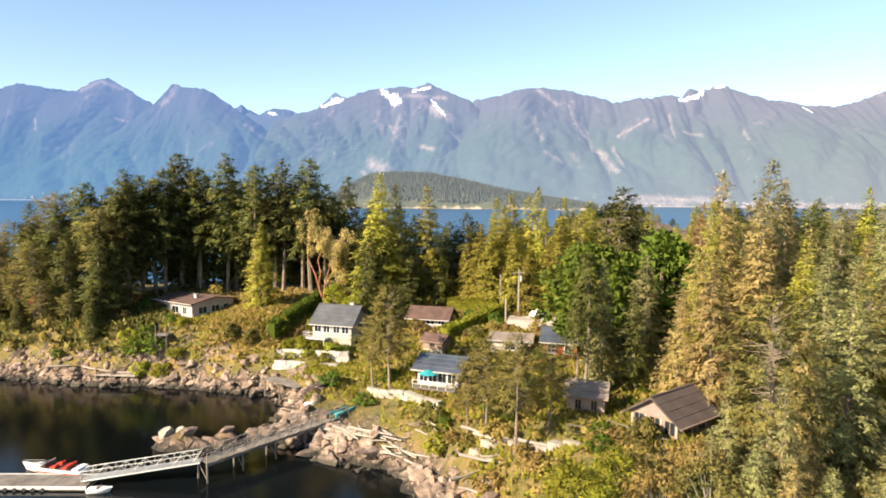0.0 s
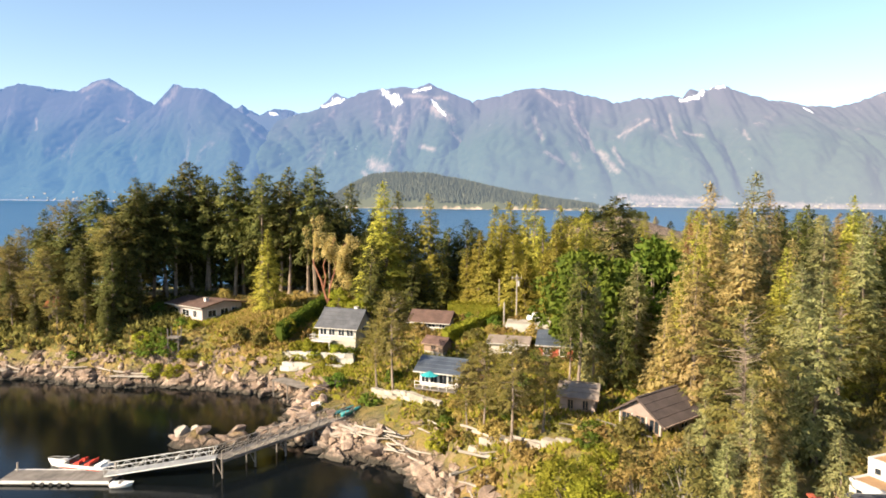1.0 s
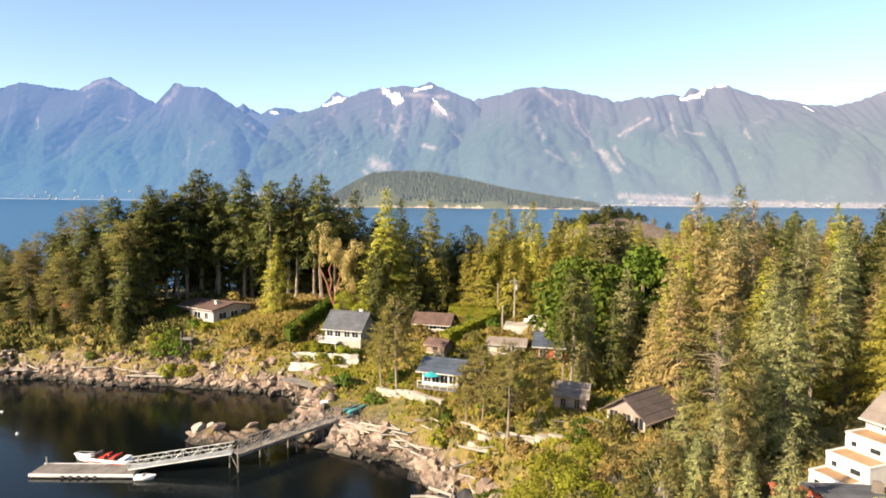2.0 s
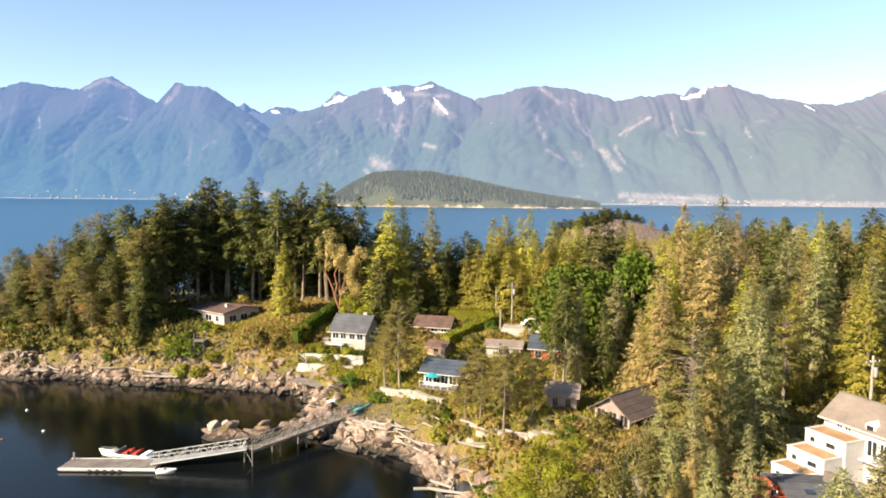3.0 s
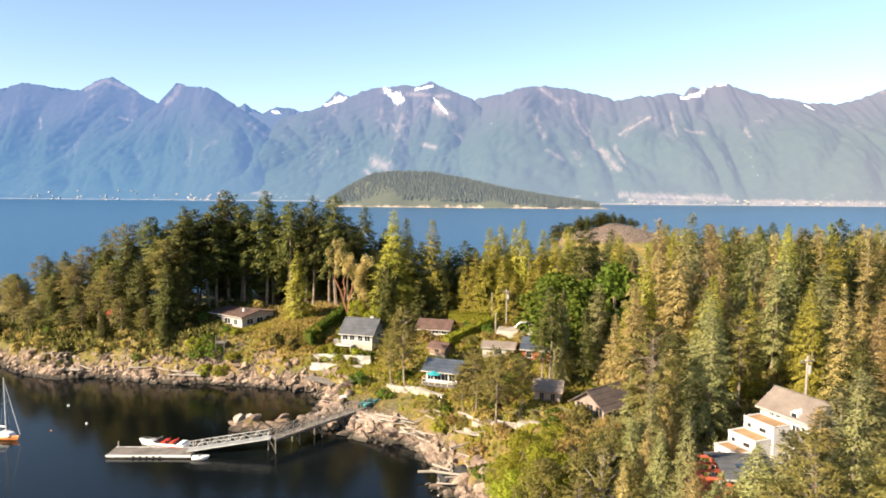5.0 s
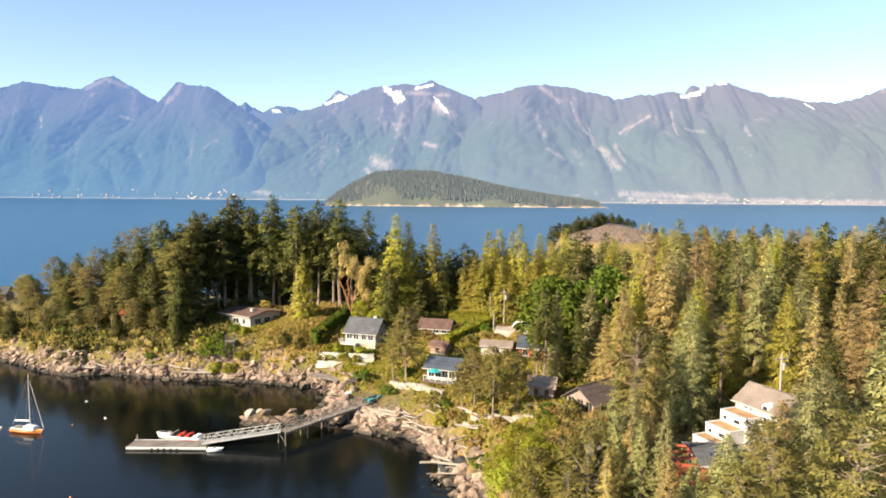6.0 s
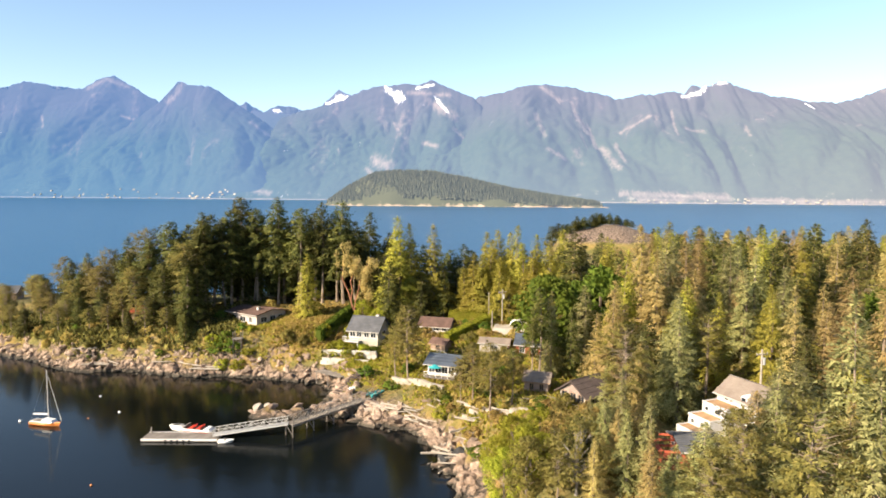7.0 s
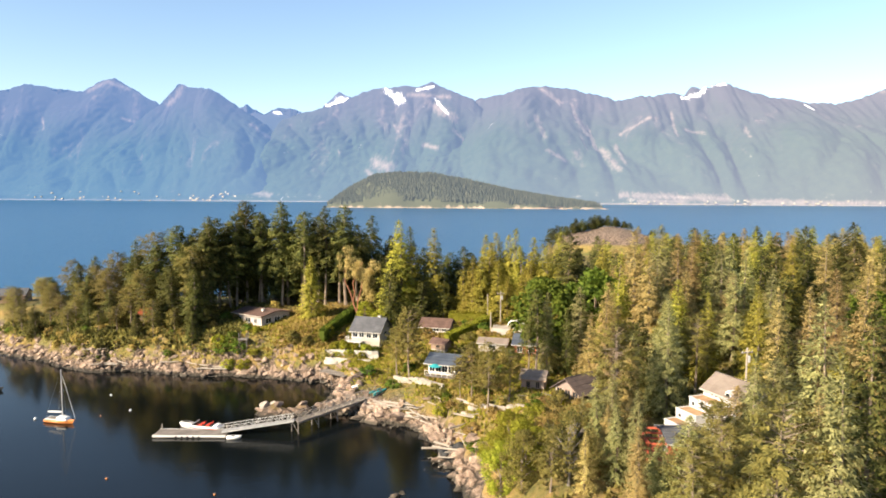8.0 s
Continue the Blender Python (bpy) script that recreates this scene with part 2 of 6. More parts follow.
def part(name, bm, mat, parent, label="", smooth=False):
    me = bpy.data.meshes.new(name)
    bmesh.ops.recalc_face_normals(bm, faces=bm.faces)
    bm.to_mesh(me)
    bm.free()
    me.materials.append(mat)
    if smooth:
        me.polygons.foreach_set("use_smooth", [True] * len(me.polygons))
    ob = new(name, me)
    ob.parent = parent
    return tagged(ob, label)


def box(bm, x0, x1, y0, y1, z0, z1):
    v = [bm.verts.new((x, y, z)) for z in (z0, z1) for y in (y0, y1) for x in (x0, x1)]
    for f in ((0, 2, 3, 1), (4, 5, 7, 6), (0, 1, 5, 4), (2, 6, 7, 3), (0, 4, 6, 2), (1, 3, 7, 5)):
        bm.faces.new([v[i] for i in f])
    return bm


def boxes(*sizes):
    bm = bmesh.new()
    for s in sizes:
        box(bm, *s)
    return bm


def rod(bm, a, b, r0, r1=None, sides=6):
    """A tapered round bar from a to b."""
    r1 = r0 if r1 is None else r1
    a, b = Vector(a), Vector(b)
    q = (b - a).to_track_quat("Z", "Y")
    rings = []
    for c, r in ((a, r0), (b, r1)):
        rings.append([bm.verts.new(c + q @ Vector((r * math.cos(t), r * math.sin(t), 0))) for t in (2 * math.pi * i / sides for i in range(sides))])
    for i in range(sides):
        j = (i + 1) % sides
        bm.faces.new((rings[0][i], rings[0][j], rings[1][j], rings[1][i]))
    bm.faces.new(rings[0][::-1])
    bm.faces.new(rings[1])
    return bm


def rods(*bars):
    bm = bmesh.new()
    for b in bars:
        rod(bm, *b)
    return bm


def extruded(outline, axis_len, bm=None):
    """A prism: outline in x and z, thick along y from 0 to axis_len."""
    bm = bm or bmesh.new()
    a = [bm.verts.new((x, 0, z)) for x, z in outline]
    b = [bm.verts.new((x, axis_len, z)) for x, z in outline]
    bm.faces.new(a)
    bm.faces.new(b[::-1])
    for i in range(len(a)):
        j = (i + 1) % len(a)
        bm.faces.new((a[j], a[i], b[i], b[j]))
    return bm


# ---------------------------------------------------------------- lie of the land
COAST_WEST = [(-3.4, 44.5), (-6.0, 50.6), (-8.0, 55.3), (-9.1, 59.3), (-12.8, 65.6), (-21.5, 68.2), (-26.0, 71.0), (-30.0, 74.0), (-31.0, 79.0),
              (-32.4, 84.5), (-36.2, 89.5), (-46.3, 90.8), (-58.2, 91.2), (-69.5, 90.8), (-81.9, 91.4), (-94.0, 91.0), (-108.2, 98.1), (-119.5, 100.8),
              (-131, 108), (-136, 122), (-150, 131), (-185, 136), (-230, 146), (-235, 172), (-165, 170)]
COAST_BACK = [(-125, 162), (-85, 156), (-45, 160), (-10, 172), (18, 215), (22, 290), (20, 340), (36, 385), (90, 405), (200, 395), (330, 350), (400, 250),
              (400, 0), (380, -110), (60, -110), (30, -70), (16, -30), (8, 5), (1, 30)]
COAST = np.array(COAST_WEST + COAST_BACK, float)
SPOTS_SHORE = np.array([(-30, 100, 6.7), (-33, 94.3, 4.1), (-27, 93.3, 3.7), (-32, 97, 6.0), (-16, 102, 8.4), (-12, 82, 4.9), (-20, 80, 2.6), (-14, 76, 3.9), (-20, 73, 1.7),
                        (-42, 117, 11.6), (-42, 105, 10.6), (-48, 100, 9.4), (-51, 97, 8.2), (-57, 100, 8.2), (-70, 100, 8.2), (-90, 102, 7.0),
                        (-60, 115, 11.0), (-90, 118, 8.0), (-116, 112, 5.5), (-30, 115, 10.5), (-15, 115, 9.5), (-4, 104, 9.2), (2, 98, 9.2)], float)
SPOTS_EAST = np.array([(4, 85, 8.4), (6, 62, 8.3), (-1, 58, 6.0), (10, 55, 9.6), (16, 50, 9.8), (22, 42, 8.2), (28, 45, 9.2), (17, 36, 7.2), (5, 42, 5.5),
                       (40, 50, 10.5), (60, 80, 11), (30, 100, 10), (60, 150, 9), (110, 250, 8), (0, 150, 7), (24, 20, 7.5), (60, 0, 9), (150, 100, 10),
                       (-160, 152, 4.0), (-200, 155, 5.0), (250, 200, 10)], float)
SPOTS = np.vstack([SPOTS_SHORE, SPOTS_EAST])


def wavy(x, y, scale, seed=0):
    """Cheap smooth noise from summed sines, about -1 to 1."""
    r = np.random.RandomState(seed)
    out = 0
    for k in range(7):
        a, p = r.uniform(0, 6.283, 2)
        f = scale * r.uniform(0.6, 2.2)
        out = out + np.sin((x * math.cos(a) + y * math.sin(a)) * f + p + 1.3 * np.sin((x * math.sin(a) - y * math.cos(a)) * f * 0.7 + 2 * p))
    return out / 4.0


def coast_distance(x, y):
    """Metres from the waterline, positive on land."""
    best = np.full(x.shape, 1e9)
    inside = np.zeros(x.shape, bool)
    for (ax, ay), (bx, by) in zip(COAST, np.roll(COAST, -1, 0)):
        dx, dy = bx - ax, by - ay
        t = np.clip(((x - ax) * dx + (y - ay) * dy) / (dx * dx + dy * dy), 0, 1)
        best = np.minimum(best, np.hypot(x - ax - t * dx, y - ay - t * dy))
        inside ^= ((ay > y) != (by > y)) & (x < dx * (y - ay) / (dy + 1e-12) + ax)
    return np.where(inside, best, -best)


def height(x, y):
    x, y = np.atleast_1d(np.asarray(x, float)), np.atleast_1d(np.asarray(y, float))
    d = coast_distance(x, y) + 0.9 * wavy(x, y, 0.35, 3) + 0.5 * wavy(x, y, 1.1, 4)
    top = bottom = 0
    for sx, sy, sz in SPOTS:
        w = 1 / ((x - sx) ** 2 + (y - sy) ** 2 + 6) ** 1.6
        top, bottom = top + w * sz, bottom + w
    inland = top / bottom + 0.35 * wavy(x, y, 0.16, 5)
    bank = np.where(d < 2.2, 0.75 * d, 1.65 + 1.5 * (d - 2.2))
    rocky = np.exp(-((d - 2.5) / 3.5) ** 2)
    z = inland - np.log1p(np.exp(np.clip((inland - bank) / 0.7, -30, 30))) * 0.7
    z = np.where(d < 0, 0.45 * d, z) + rocky * (0.85 * np.abs(wavy(x, y, 0.7, 6)) + 0.55 * np.abs(wavy(x, y, 1.5, 7)) - 0.45)
    # bare rock knoll at the far end
    k = np.clip(1 - ((x - 52) / 40) ** 2 - ((y - 338) / 36) ** 2, 0, 1)
    z = z + 12.5 * k ** 0.7 * (1 + 0.12 * wavy(x, y, 0.09, 8)) * (d > 0)
    # rocky islet beside the pier
    for ix, iy, rx, ry, h in ((-39.3, 69.5, 4.0, 2.2, 1.7), (-34.6, 70.8, 2.2, 1.8, 1.5), (-31.0, 73.5, 3.0, 2.5, 1.6)):
        k = np.clip(1 - ((x - ix) / rx) ** 2 - ((y - iy) / ry) ** 2, 0, 1)
        z = np.maximum(z, -1.5 + (h + 1.5) * k ** 0.5 * (1 + 0.18 * wavy(x, y, 1.3, 9)) * (k > 0))
    return np.maximum(z, -7)


def ground_z(x, y):
    return float(height(x, y)[0])


def ground():
    xs = np.concatenate([np.arange(-270, -130, 5), np.arange(-130, 45, 0.9), np.arange(45, 440, 6)])
    ys = np.concatenate([np.arange(-140, 36, 6), np.arange(36, 126, 0.8), np.arange(126, 440, 5)])
    gx, gy = np.meshgrid(xs, ys)
    z = height(gx, gy)
    nx, ny = len(xs), len(ys)
    i = np.arange(nx * ny).reshape(ny, nx)
    quads = np.stack([i[:-1, :-1], i[:-1, 1:], i[1:, 1:], i[1:, :-1]], -1).reshape(-1, 4)
    me = mesh_of("ground", np.stack([gx, gy, z], -1).reshape(-1, 3), quads, ground_material(), True)
    return tagged(new("ground", me), "rocky shore bank with dry grass and soil above", "ground", kind="structure")


ground()

bm = bmesh.new()
bmesh.ops.create_grid(bm, x_segments=8, y_segments=8, size=4950)
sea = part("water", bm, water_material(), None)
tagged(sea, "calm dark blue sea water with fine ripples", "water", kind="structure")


# ---------------------------------------------------------------- mountains across the sound
def mountain_material(name, thick, haze_fade):
    """Far forested slopes with pale rock faces and snow high up; blue haze painted on as emission."""
    m, n, l, p = material(name)
    geo = n.new("ShaderNodeNewGeometry")
    co = geo.outputs["Position"]
    mp = n.new("ShaderNodeMapping")
    mp.inputs["Scale"].default_value = (1.0, 0.5, 0.45)
    l.new(co, mp.inputs[0])
    a = noise_node(n, l, 0.0045, 8, 0.65, mp.outputs[0], 0.8)
    b = noise_node(n, l, 0.02, 8, 0.7, co)
    c = noise_node(n, l, 0.03, 6, 0.7, mp.outputs[0], 1.5)
    sep = n.new("ShaderNodeSeparateXYZ")
    l.new(co, sep.inputs[0])
    z = sep.outputs[2]
    bare = n.new("ShaderNodeAttribute")
    bare.attribute_name = "bare_rock"
    snow = n.new("ShaderNodeAttribute")
    snow.attribute_name = "snow"
    wood = mixed(n, l, b.outputs[0], (0.018, 0.036, 0.028), (0.052, 0.072, 0.042))
    up = mathed(n, l, "ADD", z, mathed(n, l, "MULTIPLY", a.outputs[0], 500))
    wood = mixed(n, l, ramp_out(n, l, up, 600, 950), wood, (0.058, 0.056, 0.060))
    scar = mathed(n, l, "MULTIPLY", ramp_out(n, l, a.outputs[0], 0.585, 0.66), ramp_out(n, l, b.outputs[0], 0.40, 0.60))
    scar = mathed(n, l, "MULTIPLY", mathed(n, l, "MULTIPLY", scar, ramp_out(n, l, z, 130, 330)), 0.35)
    face = mathed(n, l, "MULTIPLY", ramp_out(n, l, mathed(n, l, "ADD", mathed(n, l, "MULTIPLY", bare.outputs["Fac"], 0.45), c.outputs[0]), 0.66, 1.05), 0.62)
    col = mixed(n, l, mathed(n, l, "MAXIMUM", scar, face), wood, (0.30, 0.235, 0.205))
    low = mathed(n, l, "MULTIPLY", ramp_out(n, l, z, 75, 20), ramp_out(n, l, b.outputs[0], 0.60, 0.66))
    col = mixed(n, l, mathed(n, l, "MULTIPLY", low, 0.6), col, (0.30, 0.28, 0.22))
    col = mixed(n, l, ramp_out(n, l, mathed(n, l, "ADD", mathed(n, l, "MULTIPLY", snow.outputs["Fac"], 0.8), mathed(n, l, "MULTIPLY", c.outputs[0], 2.2)), 1.52, 1.72), col, (0.86, 0.87, 0.90))
    shore = ramp_out(n, l, mathed(n, l, "ADD", z, mathed(n, l, "MULTIPLY", b.outputs[0], 14)), 15, 11)
    # base colour faded towards black where the painted haze takes over
    l.new(mixed(n, l, haze_fade, mixed(n, l, shore, col, (0.16, 0.145, 0.12)), (0.0, 0.0, 0.0)), p.inputs["Base Color"])
    p.inputs["Roughness"].default_value = 1.0
    p.inputs["Specular IOR Level"].default_value = 0.0
    bumped(n, l, p, b.outputs[0], 0.5, 12)
    # haze painted as emission: blue in the west, milky towards the sun-washed east, stronger low down
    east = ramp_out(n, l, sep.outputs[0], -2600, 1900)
    high = mixed(n, l, east, HAZE_GLOW_WEST, HAZE_GLOW_EAST)
    deep = mixed(n, l, east, tuple(c * k for c, k in zip(HAZE_GLOW_WEST, (1.10, 1.15, 1.08))), tuple(c * k for c, k in zip(HAZE_GLOW_EAST, (1.34, 1.22, 1.14))))
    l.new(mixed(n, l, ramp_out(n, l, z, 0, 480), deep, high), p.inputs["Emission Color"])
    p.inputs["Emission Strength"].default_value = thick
    return m


# emission colours of the haze painted on the mountains
HAZE_GLOW_WEST, HAZE_GLOW_EAST = (0.029, 0.063, 0.134), (0.082, 0.090, 0.123)


def near_lines(x, z, lines):
    """1 on the given lines, falling to 0 at their width; lines in hundreds of metres, widths in units of 4 m."""
    best = np.zeros(x.shape)
    for ax, az, bx, bz, w in lines:
        ax, az, bx, bz, w = ax * 100, az * 100, bx * 100, bz * 100, w * 7.0
        dx, dz = bx - ax, bz - az
        t = np.clip(((x - ax) * dx + (z - az) * dz) / (dx * dx + dz * dz), 0, 1)
        best = np.maximum(best, 1 - np.hypot(x - ax - t * dx, z - az - t * dz) / w)
    return best


def range_of(name, crest, y_top, y_foot, seed, thick=1.0, haze_fade=0.0, rough=1.0, label="", rock=(), snow=(), cols=380):
    """One mountain mass: a crest in hundreds of metres, falling by ribs and gullies to its foot."""
    cx = np.array([c[0] for c in crest]) * 100
    cz = np.array([c[1] for c in crest]) * 100
    u = np.linspace(cx[0], cx[-1], cols)
    v = np.linspace(0, 1, 90)
    top = np.interp(u, cx, cz)
    top = top + 7 * wavy(u, 0 * u, 0.018, seed) + 6 * wavy(u, 0 * u, 0.06, seed + 1)
    gu, gv = np.meshgrid(u, v)
    gt = np.broadcast_to(top, gu.shape)
    # gullies wander across as they run down
    s = gu + 220 * (1 - gv) * wavy(gu, gv * 0, 0.0012, seed + 2) + 60 * wavy(gu, gv * 900, 0.004, seed + 3)
    ribs = np.abs(wavy(s, gv * 160, 0.0032, seed + 4)) * 0.75 + np.abs(wavy(s, gv * 420, 0.0090, seed + 5)) * 0.22 + np.abs(wavy(s, gv * 900, 0.03, seed + 6)) * 0.05
    shape = gv ** 0.92
    carve = np.sin(math.pi * np.clip(gv, 0, 1)) ** 0.8
    z = gt * shape + rough * carve * (ribs - 0.45) * 0.22 * np.minimum(gt, 600)
    yy = y_foot + (y_top - y_foot) * gv - rough * carve * (ribs - 0.45) * 300
    z[0] = -20
    back = np.stack([u, np.full_like(u, y_top + 40), np.full_like(u, -20)], -1)
    verts = np.vstack([np.stack([gu, yy, z], -1).reshape(-1, 3), back])
    i = np.arange(91 * cols).reshape(91, cols)
    quads = np.stack([i[:-1, :-1], i[:-1, 1:], i[1:, 1:], i[1:, :-1]], -1).reshape(-1, 4)
    me = mesh_of("backdrop", verts, quads, mountain_material(name, thick, haze_fade), True)
    for what, lines in (("bare_rock", rock), ("snow", snow)):
        me.attributes.new(what, "FLOAT", "POINT").data.foreach_set("value", near_lines(verts[:, 0], verts[:, 2], lines).astype(np.float32))
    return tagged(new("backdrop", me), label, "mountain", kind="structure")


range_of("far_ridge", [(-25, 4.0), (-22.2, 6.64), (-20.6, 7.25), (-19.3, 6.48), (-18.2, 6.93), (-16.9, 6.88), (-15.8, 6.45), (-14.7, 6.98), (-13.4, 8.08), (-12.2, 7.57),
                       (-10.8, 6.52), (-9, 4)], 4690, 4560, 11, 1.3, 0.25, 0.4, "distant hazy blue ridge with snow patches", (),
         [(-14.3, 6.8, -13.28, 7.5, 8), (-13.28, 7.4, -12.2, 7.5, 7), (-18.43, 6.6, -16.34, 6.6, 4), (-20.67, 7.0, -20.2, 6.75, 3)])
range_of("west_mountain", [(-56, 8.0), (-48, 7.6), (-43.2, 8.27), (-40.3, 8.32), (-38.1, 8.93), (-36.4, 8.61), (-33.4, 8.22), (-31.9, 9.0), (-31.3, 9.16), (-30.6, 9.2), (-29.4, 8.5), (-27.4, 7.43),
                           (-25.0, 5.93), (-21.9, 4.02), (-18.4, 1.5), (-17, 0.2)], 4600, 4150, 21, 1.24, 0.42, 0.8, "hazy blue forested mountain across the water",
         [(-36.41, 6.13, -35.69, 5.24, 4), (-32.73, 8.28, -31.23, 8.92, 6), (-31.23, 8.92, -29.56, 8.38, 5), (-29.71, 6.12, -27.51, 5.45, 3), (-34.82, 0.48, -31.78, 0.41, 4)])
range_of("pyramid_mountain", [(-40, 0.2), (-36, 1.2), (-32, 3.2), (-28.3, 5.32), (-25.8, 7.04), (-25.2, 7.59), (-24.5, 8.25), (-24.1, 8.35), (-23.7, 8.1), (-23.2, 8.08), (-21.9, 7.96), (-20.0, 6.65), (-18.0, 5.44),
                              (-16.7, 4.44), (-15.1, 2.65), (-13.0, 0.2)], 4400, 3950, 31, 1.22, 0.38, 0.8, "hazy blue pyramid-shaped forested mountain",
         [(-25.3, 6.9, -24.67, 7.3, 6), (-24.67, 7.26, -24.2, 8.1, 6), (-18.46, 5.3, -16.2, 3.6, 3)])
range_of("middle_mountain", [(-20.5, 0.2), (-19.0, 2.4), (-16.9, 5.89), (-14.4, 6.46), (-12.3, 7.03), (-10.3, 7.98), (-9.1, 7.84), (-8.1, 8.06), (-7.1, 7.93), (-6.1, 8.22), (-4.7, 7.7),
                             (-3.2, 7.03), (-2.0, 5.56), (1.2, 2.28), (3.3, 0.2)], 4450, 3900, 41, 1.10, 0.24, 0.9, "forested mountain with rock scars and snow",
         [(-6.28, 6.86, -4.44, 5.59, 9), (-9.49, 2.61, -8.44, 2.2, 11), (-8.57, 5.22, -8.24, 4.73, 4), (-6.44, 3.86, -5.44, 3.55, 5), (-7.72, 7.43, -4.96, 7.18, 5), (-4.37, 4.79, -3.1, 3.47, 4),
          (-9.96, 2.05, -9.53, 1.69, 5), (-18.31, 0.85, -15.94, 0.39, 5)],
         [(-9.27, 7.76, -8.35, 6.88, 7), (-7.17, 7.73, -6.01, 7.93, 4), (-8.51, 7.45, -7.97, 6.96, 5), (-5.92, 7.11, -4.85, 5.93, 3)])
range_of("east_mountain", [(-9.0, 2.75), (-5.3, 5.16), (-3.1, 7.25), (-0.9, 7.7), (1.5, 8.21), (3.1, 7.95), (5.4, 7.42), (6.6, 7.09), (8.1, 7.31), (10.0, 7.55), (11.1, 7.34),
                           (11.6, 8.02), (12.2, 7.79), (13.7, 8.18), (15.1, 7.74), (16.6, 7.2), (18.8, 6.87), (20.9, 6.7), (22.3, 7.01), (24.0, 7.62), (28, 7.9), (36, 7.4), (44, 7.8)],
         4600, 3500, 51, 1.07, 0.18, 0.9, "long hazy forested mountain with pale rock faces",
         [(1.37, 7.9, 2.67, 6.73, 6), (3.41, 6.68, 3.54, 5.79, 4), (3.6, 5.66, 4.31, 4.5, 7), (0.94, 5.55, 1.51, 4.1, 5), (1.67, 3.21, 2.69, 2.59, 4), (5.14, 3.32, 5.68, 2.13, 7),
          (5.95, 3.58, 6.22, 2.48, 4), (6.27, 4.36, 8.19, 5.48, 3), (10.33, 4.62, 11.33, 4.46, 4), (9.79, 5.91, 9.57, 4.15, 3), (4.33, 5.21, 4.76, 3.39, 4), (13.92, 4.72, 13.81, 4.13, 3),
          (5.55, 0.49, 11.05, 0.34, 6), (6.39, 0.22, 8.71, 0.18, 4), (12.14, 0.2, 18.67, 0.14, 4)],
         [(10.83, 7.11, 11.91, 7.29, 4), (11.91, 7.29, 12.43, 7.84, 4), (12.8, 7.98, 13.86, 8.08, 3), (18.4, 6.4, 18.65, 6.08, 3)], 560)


# ---------------------------------------------------------------- wooded island
def island():
    top_x = np.array([-6.6, -6.2, -5.8, -5.0, -4.2, -3.0, -1.7, -0.3, 1.2, 2.7, 3.0]) * 100
    top_z = np.array([-0.05, 0.35, 0.62, 1.02, 1.10, 1.08, 0.84, 0.52, 0.27, 0.06, -0.05]) * 100
    u, v = np.linspace(-665, 300, 120), np.linspace(0, 1, 24)
    gu, gv = np.meshgrid(u, v)
    gz = np.interp(gu, top_x, top_z) * np.sin(gv * math.pi) ** 0.6 + 4 * wavy(gu, gv * 300, 0.03, 61) * np.sin(gv * math.pi)
    gy = 2060 + 220 * gv + 14 * wavy(gu, gv * 200, 0.02, 62)
    i = np.arange(120 * 24).reshape(24, 120)
    quads = np.stack([i[:-1, :-1], i[:-1, 1:], i[1:, 1:], i[1:, :-1]], -1).reshape(-1, 4)
    m, n, l, p = material("island_ground")
    co = n.new("ShaderNodeNewGeometry").outputs["Position"]
    b = noise_node(n, l, 0.03, 8, 0.65, co)
    sep = n.new("ShaderNodeSeparateXYZ")
    l.new(co, sep.inputs[0])
    rim = ramp_out(n, l, mathed(n, l, "ADD", sep.outputs[2], mathed(n, l, "MULTIPLY", b.outputs[0], 60)), 36, 30)
    l.new(mixed(n, l, rim, (0.05, 0.055, 0.03), (0.30, 0.23, 0.165)), p.inputs["Base Color"])
    p.inputs["Roughness"].default_value = 1.0
    # faint blue-grey emission stands in for haze over the island
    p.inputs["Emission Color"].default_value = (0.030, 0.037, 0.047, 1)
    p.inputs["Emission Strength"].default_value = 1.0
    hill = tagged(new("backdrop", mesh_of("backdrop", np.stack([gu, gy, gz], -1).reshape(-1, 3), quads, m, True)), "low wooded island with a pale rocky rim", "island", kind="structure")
    rng = np.random.RandomState(7)
    verts, faces = [], []
    for _ in range(10000):
        a, b2 = rng.uniform(-650, 285), rng.uniform(0.03, 0.72)
        z0 = np.interp(a, top_x, top_z) * math.sin(b2 * math.pi) ** 0.6
        if z0 < 7 + rng.uniform(-4, 12) * (1 if rng.uniform() < 0.5 else 0):
            continue
        y0, h, r = 2060 + 220 * b2, rng.uniform(9, 19), rng.uniform(2.4, 4.6)
        k = len(verts)
        verts += [(a + r * math.cos(t), y0 + r * math.sin(t), z0 - 1) for t in (0.3, 1.55, 2.8, 4.1, 5.3)] + [(a + rng.uniform(-1, 1), y0, z0 + h)]
        faces += [(k + j, k + (j + 1) % 5, k + 5) for j in range(5)]
    m, n, l, p = material("island_trees")
    geo = n.new("ShaderNodeNewGeometry")
    l.new(mixed(n, l, geo.outputs["Random Per Island"], (0.020, 0.028, 0.020), (0.062, 0.064, 0.040)), p.inputs["Base Color"])
    p.inputs["Roughness"].default_value = 1.0
    # the same haze put into the trees as emission
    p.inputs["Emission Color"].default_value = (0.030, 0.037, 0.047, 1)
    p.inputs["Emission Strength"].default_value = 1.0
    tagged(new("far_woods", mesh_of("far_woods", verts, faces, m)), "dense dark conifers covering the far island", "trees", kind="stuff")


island()


